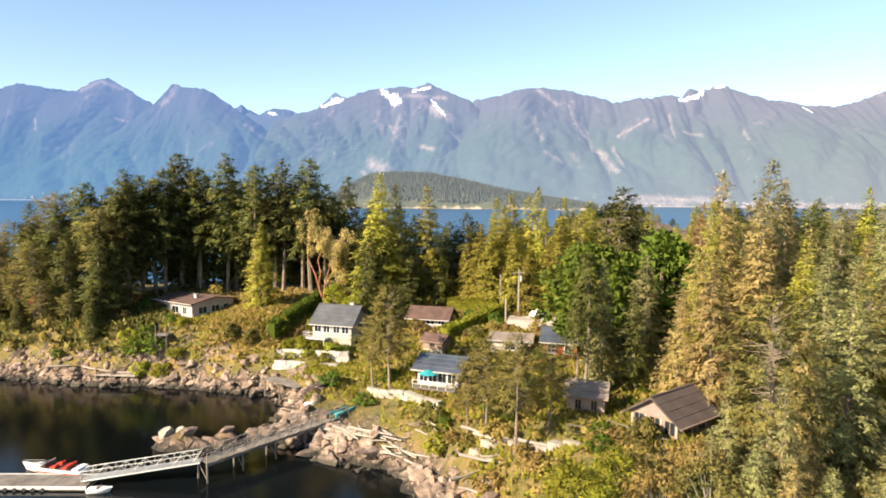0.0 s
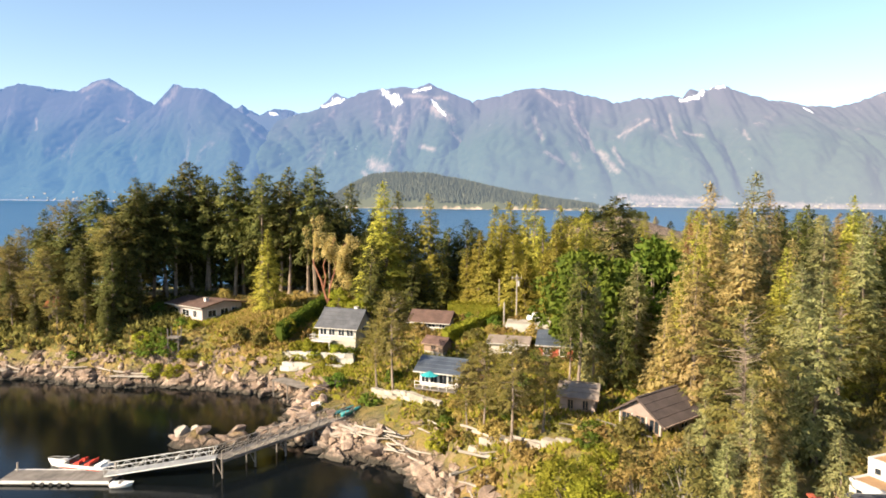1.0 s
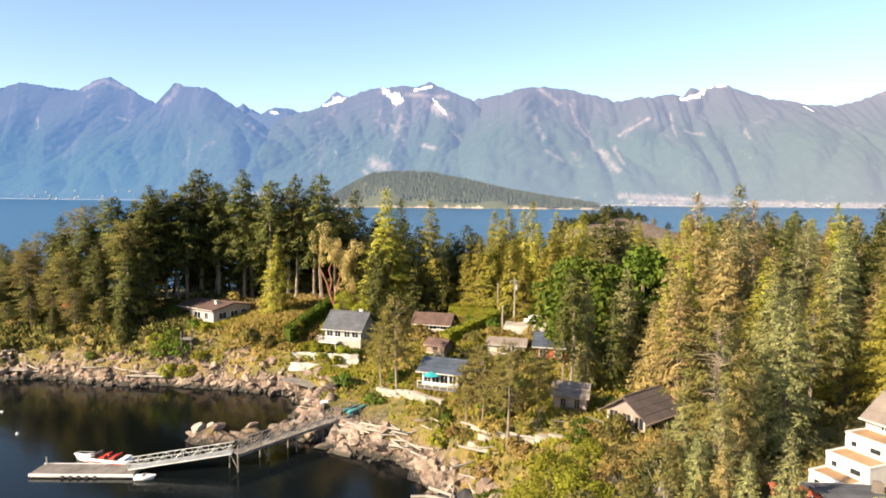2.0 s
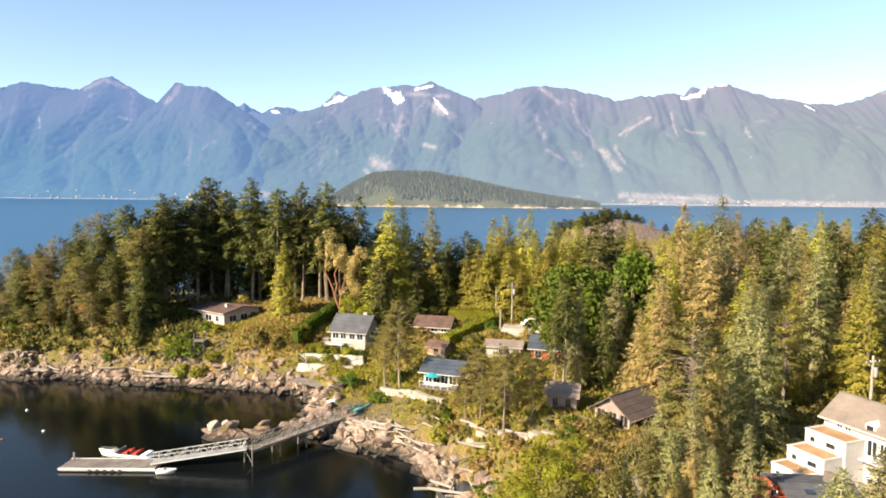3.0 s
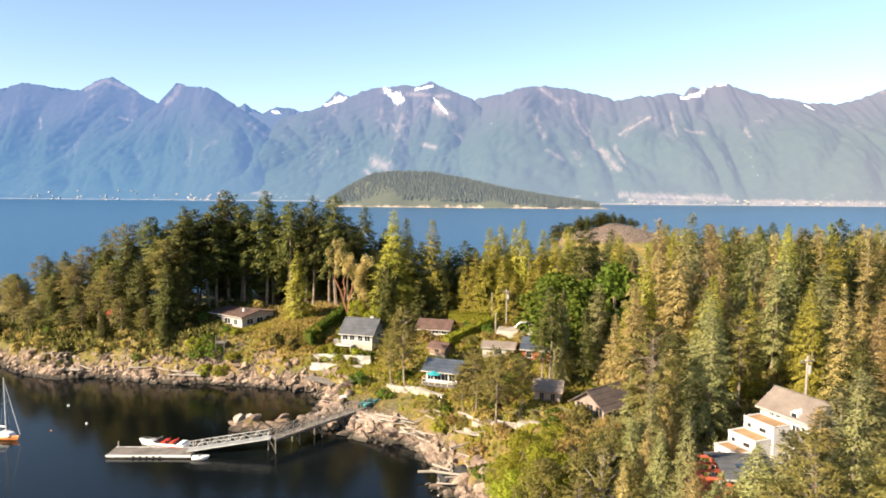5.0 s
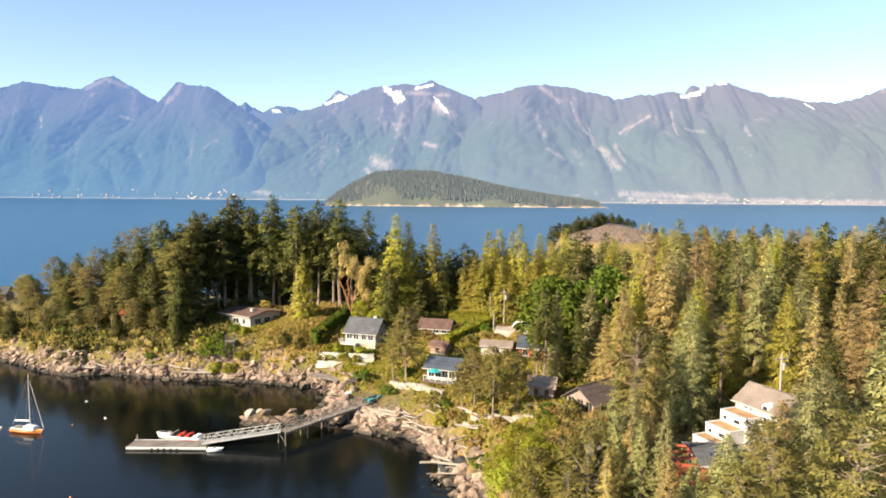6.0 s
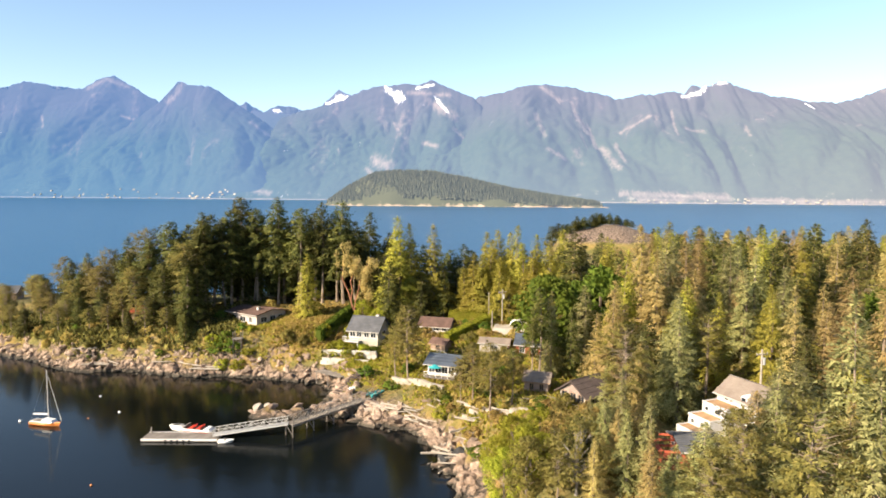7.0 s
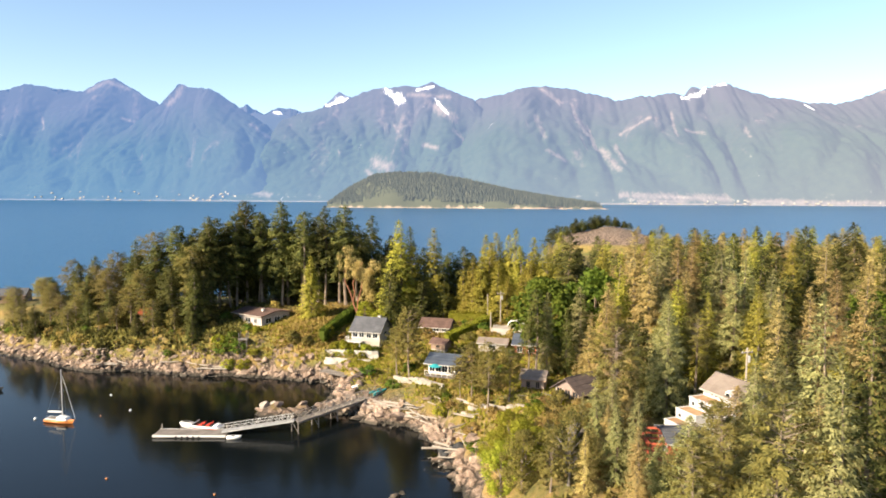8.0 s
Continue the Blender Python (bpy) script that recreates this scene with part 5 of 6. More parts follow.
# ---------------------------------------------------------------- hedges, walls, poles
def hedge(a, b, width, high, mat, seed, label):
    (ax, ay), (bx, by) = a, b
    L = math.hypot(bx - ax, by - ay)
    ang = math.degrees(math.atan2(by - ay, bx - ax))
    z0, z1 = ground_z(ax, ay), ground_z(bx, by)
    ob = thing("hedge", label, "hedge", (ax, ay, z0), ang)
    rng = np.random.RandomState(seed)
    bm = boxes((0, L, -width * 0.4, width * 0.4, -0.6, high * 0.9))
    for v in bm.verts:
        v.co.z += (z1 - z0) * v.co.x / L
    part("core", bm, mat, ob)
    n = int(L * (width + 2 * high) * 46)
    s, f = rng.uniform(0, L, n), rng.uniform(0, 2 * high + width, n)
    y = np.where(f < high, -width / 2, np.where(f < high + width, f - high - width / 2, width / 2))
    z = np.where(f < high, f, np.where(f < high + width, high, f - high - width))
    p = np.stack([s, y * rng.uniform(0.85, 1.12, n), z * rng.uniform(0.93, 1.06, n) + (z1 - z0) * s / L], 1)
    d = rng.normal(0, 1, (n, 3)) + np.stack([0 * s, np.sign(y) * 0.7, 0 * s + 0.5], 1)
    d /= np.linalg.norm(d, axis=1)[:, None]
    sd = np.cross(d, rng.normal(0, 1, (n, 3)))
    sd /= np.linalg.norm(sd, axis=1)[:, None]
    ln = rng.uniform(0.2, 0.4, n)
    q = twigs(rng, p, d, sd, ln, ln * 0.4)
    face = np.stack([0 * s, np.where((f > high) & (f < high + width), 0, np.sign(y)), np.where((f > high) & (f < high + width), 1.0, 0.15)], 1)
    new("leaves", leaf_mesh("leaves", q, face + rng.normal(0, 0.3, (n, 3)), mat, 0.65)).parent = ob
    return ob


hedge((-12.5, 110.0), (-4.0, 107.5), 1.6, 2.9, LIME, 1, "clipped lime-green hedge along a garden")
hedge((-3.6, 105.5), (-11.5, 95.0), 1.5, 2.4, LIME, 2, "clipped lime-green hedge running down a slope")
hedge((-39.0, 97.0), (-34.8, 114.0), 1.4, 2.6, LEAF, 3, "dark clipped hedge beside the grey-roofed house")


def utility_pole(x, y, top, arm=True, label="weathered wooden utility pole with a crossarm"):
    z = ground_z(x, y)
    ob = thing("utility_pole", label, "pole", (x, y, z), 25, "utility poles")
    h = top - z
    part("pole", rods(((0, 0, -0.5), (0, 0, h), 0.16, 0.11, 8)), BLEACHED, ob)
    if arm:
        cross = part("crossarm", boxes((-0.9, 0.9, -0.06, 0.06, h - 0.75, h - 0.6)), GREY_WOOD, ob)
        for u in (-0.8, -0.3, 0.3, 0.8):
            part("insulator", rods(((u, 0, h - 0.6), (u, 0, h - 0.42), 0.04)), WHITE, cross)
        part("transformer", rods(((0.32, 0, h - 2.0), (0.32, 0, h - 1.1), 0.22, 0.22, 10)), ALU, ob)


utility_pole(33.1, 50.2, 18.9)
utility_pole(-0.6, 105.0, 17.6)
utility_pole(-3.6, 107.5, 16.4, False, "plain weathered wooden pole beside a hedge")
utility_pole(-2.6, 101.5, 13.4, False, "plain weathered wooden pole beside a hedge")


def stone_wall(name, label, a, b, z0, z1, rows, length, mat, seed, category="wall"):
    """A dry wall of separate rough blocks."""
    rnd = random.Random(seed)
    (ax, ay), (bx, by) = a, b
    L = math.hypot(bx - ax, by - ay)
    level = category == "terrace"
    if not level:
        z0, z1 = ground_z((ax + bx) / 2, (ay + by) / 2), ground_z((ax + bx) / 2, (ay + by) / 2) + z1 - z0
    ob = thing(name, label, category, (ax, ay, z0), math.degrees(math.atan2(by - ay, bx - ax)))
    hh = (z1 - z0) / rows
    for r in range(rows):
        u = -rnd.uniform(0, length * 0.6)
        while u < L:
            w = length * rnd.uniform(0.7, 1.3)
            k = min(1, max(0, (u + w / 2) / L))
            dz = ground_z(ax + (bx - ax) * k, ay + (by - ay) * k) - z0 - 0.1
            sink = max(0.0, -dz) if level and r == 0 else 0.0
            dz = 0.0 if level else dz
            bm = boxes((u + 0.02, u + w - 0.03, -0.35 + rnd.uniform(-0.1, 0.1), 0.4, dz + r * hh + 0.01 - sink, dz + (r + 1) * hh - 0.02))
            for v in bm.verts:
                v.co += Vector((rnd.uniform(-0.06, 0.06), rnd.uniform(-0.1, 0.1), rnd.uniform(-0.06, 0.06)))
            part("stone", bm, mat, ob)
            u += w
    return ob


stone_wall("terrace_wall", "pale stone terrace wall below the garden", (-38.0, 95.2), (-26.5, 94.6), 4.4, 5.6, 2, 1.3, CREAM, 1, "terrace")
stone_wall("terrace_wall", "pale stone terrace wall with planted beds", (-36.6, 93.2), (-27.2, 92.4), 3.2, 4.3, 2, 1.3, CREAM, 2, "terrace")
stone_wall("retaining_wall", "long pale concrete block retaining wall", (-19.6, 82.6), (-10.4, 75.6), 2.9, 4.0, 2, 1.4, CONCRETE, 3)
stone_wall("retaining_wall", "low pale wall above the rocks", (-5.0, 61.5), (3.5, 56.0), 4.9, 5.6, 1, 1.8, BLEACHED, 4)


# ---------------------------------------------------------------- pier, float and boats
fl = thing("floating_dock", "weathered plank float with a white edge", "dock", (-48.4, 58.4, 0.0), 7.0)
part("pontoon", boxes((-5.7, 5.7, -1.35, 1.35, -0.35, 0.36)), BLEACHED, fl, "white-edged pontoon")
for i in range(40):
    part("plank", boxes((-5.75 + i * 0.2875, -5.75 + i * 0.2875 + 0.27, -1.45, 1.45, 0.36, 0.42)), GREY_WOOD, fl)
for s in (-1, 1):
    part("rub_rail", boxes((-5.8, 5.8, s * 1.45 - 0.07, s * 1.45 + 0.07, 0.18, 0.46)), WHITE, fl)
for px in (-5.3, 5.2):
    part("cleat_post", rods(((px, 1.1, 0.42), (px, 1.1, 1.35), 0.11, 0.09, 8)), BLEACHED, fl)
for i in range(5):
    part("tyre_fender", rods(((-2 + i * 0.9, -1.50, 0.15), (-2 + i * 0.9, -1.62, 0.15), 0.2, 0.2, 10)), BLACK, fl)

gw = thing("gangway", "grey aluminium truss gangway down to a float", "gangway")
A, B = Vector((-43.6, 58.9, 0.62)), Vector((-32.6, 61.6, 2.0))
ax = (B - A).normalized()
sd = Vector((-ax.y, ax.x, 0)).normalized() * 0.65
part("walkway", rods((A, B, 0.06), (A + sd, B + sd, 0.07), (A - sd, B - sd, 0.07)), ALU, gw)
N = 12
for i in range(44):
    c = A.lerp(B, (i + 0.5) / 44)
    bm = bmesh.new()
    rod(bm, c - sd, c + sd, 0.12, 0.12, 4)
    for v in bm.verts:
        v.co.z = c.z + (v.co.z - c.z) * 0.2 + 0.08
    part("tread", bm, ALU, gw)
up = Vector((0, 0, 0.98))
for s in (-1, 1):
    truss = part("truss", rods((A + sd * s + up, B + sd * s + up, 0.045), (A + sd * s, B + sd * s, 0.055)), ALU, gw)
    for i in range(N):
        p0, p1 = A.lerp(B, i / N) + sd * s, A.lerp(B, (i + 1) / N) + sd * s
        part("brace", rods((p0, p1 + up, 0.03) if i % 2 else (p0 + up, p1, 0.03)), ALU, truss)
        part("upright", rods((p0, p0 + up, 0.03)), ALU, truss)

pier = thing("pier", "grey timber pier with railings on piles", "pier")
P, Q = Vector((-32.4, 61.4, 2.0)), Vector((-21.9, 76.8, 2.35))
px_ = (Q - P).normalized()
sd = Vector((-px_.y, px_.x, 0)).normalized() * 0.85
for s in (-1, 1):
    part("beam", rods((P + sd * s - Vector((0, 0, 0.2)), Q + sd * s - Vector((0, 0, 0.2)), 0.15, 0.15, 4)), GREY_WOOD, pier)
for i in range(58):
    c = P.lerp(Q, (i + 0.5) / 58)
    w = px_ * 0.135
    bm = bmesh.new()
    v = [bm.verts.new(c + a * w + b * sd * 1.06 + Vector((0, 0, zz))) for zz in (-0.06, 0.0) for b in (-1, 1) for a in (-1, 1)]
    for f in ((0, 2, 3, 1), (4, 5, 7, 6), (0, 1, 5, 4), (2, 6, 7, 3), (0, 4, 6, 2), (1, 3, 7, 5)):
        bm.faces.new([v[k] for k in f])
    part("plank", bm, GREY_WOOD, pier)
for i in range(5):
    c = P.lerp(Q, i / 4.6)
    for s in (-1, 1):
        part("timber_pile", rods((c + sd * s * 1.15 - Vector((0, 0, 5)), c + sd * s + Vector((0, 0, 0.0)), 0.11, 0.10, 8)), GREY_WOOD, pier)
    part("cross_brace", rods((c - sd - Vector((0, 0, 1.7)), c + sd - Vector((0, 0, 0.3)), 0.06)), GREY_WOOD, pier)
for s in (-1, 1):
    rail = railing(pier, P + sd * s, Q + sd * s, 1.05, 1.45, BLEACHED)
    n = 12
    for i in range(n):
        p0, p1 = P.lerp(Q, i / n) + sd * s, P.lerp(Q, (i + 1) / n) + sd * s
        part("brace", rods((p0, p1 + Vector((0, 0, 1.05)), 0.035)), BLEACHED, rail)


def hull(length, beam, depth, sheer, stations=14, deck=0.9):
    """Lofted boat hull, bow towards +x, closed by a deck."""
    bm = bmesh.new()
    rows = []
    for i in range(stations + 1):
        f = i / stations
        x = -length / 2 + length * f
        w = beam / 2 * (1 - max(0, (f - 0.30) / 0.70) ** 1.9) * (0.86 + 0.14 * min(1, f * 3))
        top = depth + sheer * f ** 2.2
        keel = -0.30 + 0.30 * max(0, (f - 0.6) / 0.4) ** 2
        rows.append([bm.verts.new((x + (1.3 * (top - z) * -max(0, f - 0.55)), y * w, z)) for y, z in
                     ((-0.93, top), (-1.0, top - 0.12), (-0.86, 0.12), (-0.45, keel * 0.6), (0, keel), (0.45, keel * 0.6), (0.86, 0.12), (1.0, top - 0.12), (0.93, top), (0, top + 0.05))])
    for a, b in zip(rows, rows[1:]):
        for j in range(10):
            bm.faces.new((a[j], a[(j + 1) % 10], b[(j + 1) % 10], b[j]))
    bm.faces.new(rows[0])
    bm.faces.new(rows[-1][::-1])
    return bm


mb = thing("motorboat", "white motorboat with red seats moored at a float", "boat", (-48.6, 61.3, 0.0), 176)
hl = part("hull", hull(7.6, 2.2, 0.62, 0.16), GEL, mb, smooth=True)
part("stripe", boxes((-3.6, 1.2, -1.17, -1.13, 0.42, 0.52), (-3.6, 1.2, 1.13, 1.17, 0.42, 0.52)), RED, hl)
part("cockpit", boxes((-2.6, 0.6, -0.80, 0.80, 0.67, 0.72)), DARK_ROOF, mb, "dark brown cockpit floor")
for sx, sy in ((-1.7, 0), (-0.4, -0.45), (-0.4, 0.45)):
    seat = part("seat", boxes((sx - 0.3, sx + 0.3, sy - (0.75 if sx < -1 else 0.3), sy + (0.75 if sx < -1 else 0.3), 0.72, 0.86)), RED, mb)
    part("backrest", boxes((sx - 0.38, sx - 0.26, sy - (0.75 if sx < -1 else 0.3), sy + (0.75 if sx < -1 else 0.3), 0.82, 1.08)), RED, seat)
part("windscreen", extruded([(0.35, 0.70), (1.25, 0.72), (0.55, 1.15), (0.48, 1.15)], 1.5), GLASS, mb).location.y = -0.75
part("windscreen_frame", rods(((1.25, -0.77, 0.74), (0.52, -0.77, 1.17), 0.03), ((1.25, 0.77, 0.74), (0.52, 0.77, 1.17), 0.03), ((0.52, -0.77, 1.17), (0.52, 0.77, 1.17), 0.035)), WHITE, mb)
part("engine_cover", boxes((-3.4, -2.7, -0.75, 0.75, 0.66, 0.86)), GEL, mb)
part("foredeck_hatch", boxes((1.4, 2.0, -0.3, 0.3, 0.80, 0.88)), WHITE, mb)
part("bow_rail", rods(((1.6, -0.6, 0.92), (3.5, -0.08, 1.0), 0.018), ((1.6, 0.6, 0.92), (3.5, 0.08, 1.0), 0.018), ((1.6, -0.6, 0.7), (1.6, -0.6, 0.92), 0.018), ((1.6, 0.6, 0.7), (1.6, 0.6, 0.92), 0.018)), ALU, mb)
part("stern_drive", boxes((-4.1, -3.6, -0.3, 0.3, 0.0, 0.5)), BLACK, mb)

dg = thing("dinghy", "small white dinghy tied beside a gangway", "boat", (-41.0, 57.7, 0.0), 12)
part("hull", hull(2.3, 1.15, 0.42, 0.1, 8), GEL, dg, smooth=True)
part("thwart", boxes((-0.3, 0.0, -0.45, 0.45, 0.46, 0.52)), GREY_WOOD, dg)

sb = thing("sailboat", "small sailboat with an orange hull, sails furled", "boat", (-73.2, 60.8, 0.0), -6)
part("hull", hull(5.6, 1.7, 0.42, 0.28), ORANGE, sb, smooth=True)
part("deck", boxes((-2.6, 1.5, -0.72, 0.72, 0.6, 0.68)), GEL, sb)
part("cabin", extruded([(-0.4, 0.65), (1.7, 0.65), (1.4, 1.0), (-0.3, 1.12)], 1.1), GEL, sb).location.y = -0.55
part("cockpit", boxes((-2.3, -0.6, -0.5, 0.5, 0.68, 0.74)), GREY_WOOD, sb)
mast = part("mast", rods(((0.5, 0, 0.6), (0.5, 0, 9.2), 0.075, 0.05, 8)), WHITE, sb)
part("boom", rods(((0.45, 0, 1.75), (-2.5, 0, 1.6), 0.05)), WHITE, mast)
part("furled_sail", rods(((0.3, 0, 1.87), (-2.3, 0, 1.72), 0.15, 0.1, 8)), GEL, mast)
part("spreader", rods(((0.5, -0.6, 5.4), (0.5, 0.6, 5.4), 0.025)), ALU, mast)
for e in ((3.0, 0, 0.95), (-2.9, 0, 0.65), (0.4, -0.85, 0.65), (0.4, 0.85, 0.65)):
    part("stay", rods(((0.5, 0, 9.0), e, 0.01, 0.01, 4)), ALU, mast)
part("rolled_jib", rods(((2.9, 0, 1.0), (0.75, 0, 8.1), 0.035, 0.02, 6)), GEL, mast)

dk = thing("rowing_boat", "dark small boat with a white top at anchor", "boat", (-98.5, 75.2, 0.0), 10)
part("hull", hull(4.0, 1.5, 0.55, 0.2, 10), BLACK, dk, smooth=True)
part("cabin", boxes((-0.8, 0.6, -0.45, 0.45, 0.55, 1.2)), GEL, dk)

for x, y, r, mat, lab in ((-74.0, 75.6, 0.2, GEL, "white mooring buoy on the water"), (-65.2, 68.0, 0.22, GEL, "white mooring buoy on the water"), (-51.7, 41.6, 0.18, ORANGE, "orange mooring buoy on the water"),
                          (-35.1, 39.1, 0.18, ORANGE, "orange mooring buoy on the water"), (-78.6, 61.7, 0.26, GEL, "large white mooring buoy by a sailboat"), (-68.5, 64.5, 0.14, ORANGE, "orange mooring buoy on the water")):
    by = thing("buoy", lab, "buoy", (x, y, 0.0), group="mooring buoys")
    bm = bmesh.new()
    bmesh.ops.create_uvsphere(bm, u_segments=14, v_segments=9, radius=r)
    for v in bm.verts:
        v.co.z = v.co.z * 0.85 + r * 0.35
    part("float", bm, mat, by, smooth=True)
    part("ring", rods(((0, 0, r), (0, 0, r * 1.5), r * 0.16)), ALU, by)

# landing at the head of the pier
ld = thing("landing", "grey timber landing platform above the rocks", "platform", (-33.6, 88.1, 2.5), -30)
for i in range(14):
    part("plank", boxes((-3.6, 3.6, -1.1 + i * 0.16, -0.96 + i * 0.16, 0.0, 0.08)), GREY_WOOD, ld)
for px in (-3.2, 0, 3.2):
    part("post", rods(((px, -1.0, -2.4), (px, -1.0, 0), 0.1)), GREY_WOOD, ld)
rp = thing("ramp", "dark timber ramp down to the pier", "ramp", (-27.4, 81.4, 3.1), 62)
for i in range(24):
    c = rp.matrix_basis @ Vector((-4.43 + i * 0.38, 0, 0))
    dz = max(ground_z(c.x + dx, c.y + dy) for dx, dy in ((0, 0), (0.6, 0.4), (-0.6, -0.4))) + 0.18 - c.z
    part("plank", boxes((-4.6 + i * 0.38, -4.26 + i * 0.38, -0.8, 0.8, dz, dz + 0.09)), DARK_ROOF, rp)
cn = thing("rowing_boat", "upturned white dinghy on a landing", "boat", (-30.9, 88.6, 3.6), 150)
cn.matrix_basis = pose(-30.9, 88.6, 3.6, 180, 0, 150)
part("hull", hull(2.1, 1.0, 0.42, 0.1, 8), GEL, cn, smooth=True)
cn = thing("rowing_boat", "upturned white dinghy beside a pier", "boat", (-26.2, 77.5, 3.1), 40)
cn.matrix_basis = pose(-26.2, 77.5, 3.1, 180, 0, 40)
part("hull", hull(2.0, 1.0, 0.45, 0.1, 8), GEL, cn, smooth=True)
for i, (x, y) in enumerate(((-22.6, 76.8), (-21.6, 76.6))):
    ky = thing("kayak", "teal kayak lying at the pier head", "kayak", (x, y, 2.55), 62, "kayaks")
    part("hull", hull(3.6, 0.7, 0.25, 0.06, 12), TEAL, ky, smooth=True)
    part("seat_well", boxes((-0.5, 0.3, -0.2, 0.2, 0.27, 0.33)), BLACK, ky)

tw = thing("stair_tower", "grey timber stair tower against the bank", "stairs", (-55.9, 95.0, 3.3), 10)
for px in (-0.8, 0.8):
    for py in (-0.8, 0.8):
        part("post", rods(((px, py, -2.0), (px, py, 5.5), 0.08)), GREY_WOOD, tw)
for k in range(12):
    part("step", boxes((-0.75, 0.75, -0.8 + k * 0.13, -0.55 + k * 0.13, 0.2 + k * 0.31, 0.27 + k * 0.31)), GREY_WOOD, tw)
part("landing", boxes((-1.0, 1.0, -1.0, 1.0, 3.9, 4.0)), GREY_WOOD, tw)
for x, y, a, lab in ((-61.8, 92.2, 3, "low grey timber deck on the shore rocks"), (-87.0, 92.3, 6, "long pale timber deck on the shore rocks")):
    sh = thing("shore_deck", lab, "deck", (x, y, 1.35), a)
    for i in range(8):
        part("plank", boxes((-3.2, 3.2, -0.9 + i * 0.24, -0.69 + i * 0.24, 0, 0.09)), BLEACHED, sh)
    for px in (-2.9, 0, 2.9):
        part("post", rods(((px, -0.8, -2.4), (px, -0.8, 0), 0.09)), GREY_WOOD, sh)


# ---------------------------------------------------------------- rocks, driftwood, undergrowth
def rock_mesh(seed):
    bm = bmesh.new()
    bmesh.ops.create_icosphere(bm, subdivisions=2, radius=1.0)
    noise.seed_set(seed)
    for v in bm.verts:
        n = v.co.normalized()
        k = 1 + 0.35 * noise.noise(n * 1.3 + Vector((seed, 0, 0))) + 0.22 * noise.noise(n * 3.1 + Vector((0, seed, 0))) + 0.1 * noise.noise(n * 7)
        c = noise.cell(n * 1.4 + Vector((seed * 3.1, 0, 0)))
        v.co = n * k * (0.9 + 0.25 * c)
        v.co.z *= 0.62
    # split faces
    r = random.Random(seed)
    for _ in range(11):
        n = Vector((r.gauss(0, 1), r.gauss(0, 1), r.gauss(0.1, 0.8))).normalized()
        reach = max(v.co.dot(n) for v in bm.verts) * r.uniform(0.55, 0.82)
        for v in bm.verts:
            v.co -= n * max(0.0, v.co.dot(n) - reach)
    me = bpy.data.meshes.new("boulder")
    bm.to_mesh(me)
    bm.free()
    me.materials.append(ROCK)
    return me


ROCKS = [rock_mesh(s) for s in range(2, 9)]
rnd = random.Random(12)
for k in range(430):
    i = rnd.randrange(0, 18)
    f = rnd.random()
    a, b = COAST[i], COAST[i + 1]
    if rnd.random() > math.hypot(*(b - a)) / 9:
        continue
    out = Vector((-(b - a)[1], (b - a)[0])).normalized()
    x, y = a[0] + (b[0] - a[0]) * f, a[1] + (b[1] - a[1]) * f
    off = rnd.uniform(-5.0, 1.2)
    x, y = x + out.x * off, y + out.y * off
    r = rnd.uniform(0.35, 1.0) * (1.6 if rnd.random() < 0.22 else 1)
    z = ground_z(x, y)
    if z < -0.9 or z > 4.5:
        continue
    ob = new("boulder", ROCKS[k % 7])
    ob.matrix_basis = pose(x, y, z + r * 0.12, rnd.uniform(-15, 15), rnd.uniform(-15, 15), rnd.uniform(0, 360)) @ Matrix.Diagonal((r * rnd.uniform(0.8, 1.6), r, r * rnd.uniform(0.7, 1.3), 1))
    tagged(ob, "brown weathered boulder on the shore", "rock", "shore boulders")
for x, y, r, sx in ((-41.5, 69.2, 0.9, 1.5), (-38.6, 69.8, 1.1, 1.9), (-36.0, 70.3, 0.8, 1.6), (-34.4, 71.2, 0.9, 1.4), (-32.2, 73.0, 1.0, 1.5), (-23.6, 70.6, 1.1, 1.5), (-20.0, 69.6, 1.3, 2.0),
                    (-16.6, 68.0, 1.5, 1.7), (-13.0, 66.4, 1.4, 1.5), (-10.6, 63.4, 1.8, 1.3), (-9.2, 60.4, 1.5, 1.2), (-12.0, 41.4, 1.2, 1.2), (-11.2, 42.6, 0.7, 1.0)):
    ob = new("boulder", ROCKS[int(r * 10) % 7])
    ob.matrix_basis = pose(x, y, max(0.0, ground_z(x, y)) - 0.1, 0, 8, x * 40) @ Matrix.Diagonal((r * sx, r, r * 0.9, 1))
    tagged(ob, "large pale brown rock at the waterline", "rock", "shore boulders")


for x, y, r in ((-41.0, 69.6, 1.25), (-39.6, 70.2, 0.9)):
    me = ROCKS[3].copy()
    me.materials[0] = BLEACHED
    ob = new("boulder", me)
    ob.matrix_basis = pose(x, y, ground_z(x, y) + 0.35, 0, -18, 30) @ Matrix.Diagonal((r * 1.3, r, r * 1.1, 1))
    tagged(ob, "islet rock whitened by birds", "rock", "shore boulders")


def tarpaulin(x, y):
    """A crumpled black sheet thrown over driftwood."""
    bm = bmesh.new()
    bmesh.ops.create_grid(bm, x_segments=14, y_segments=14, size=1.2)
    for v in bm.verts:
        q = v.co * 1.4
        v.co.z = 0.95 * math.exp(-1.1 * v.co.length ** 2) + 0.28 * noise.noise(q + Vector((3, 1, 0))) + 0.12 * noise.noise(q * 2.7)
    bmesh.ops.solidify(bm, geom=bm.faces[:], thickness=0.04)
    ob = part("tarpaulin", bm, BLACK, None, smooth=True)
    ob.matrix_basis = pose(x, y, ground_z(x, y) + 0.25, 8, -6, 25)
    tagged(ob, "crumpled black tarpaulin over driftwood logs", "tarpaulin")


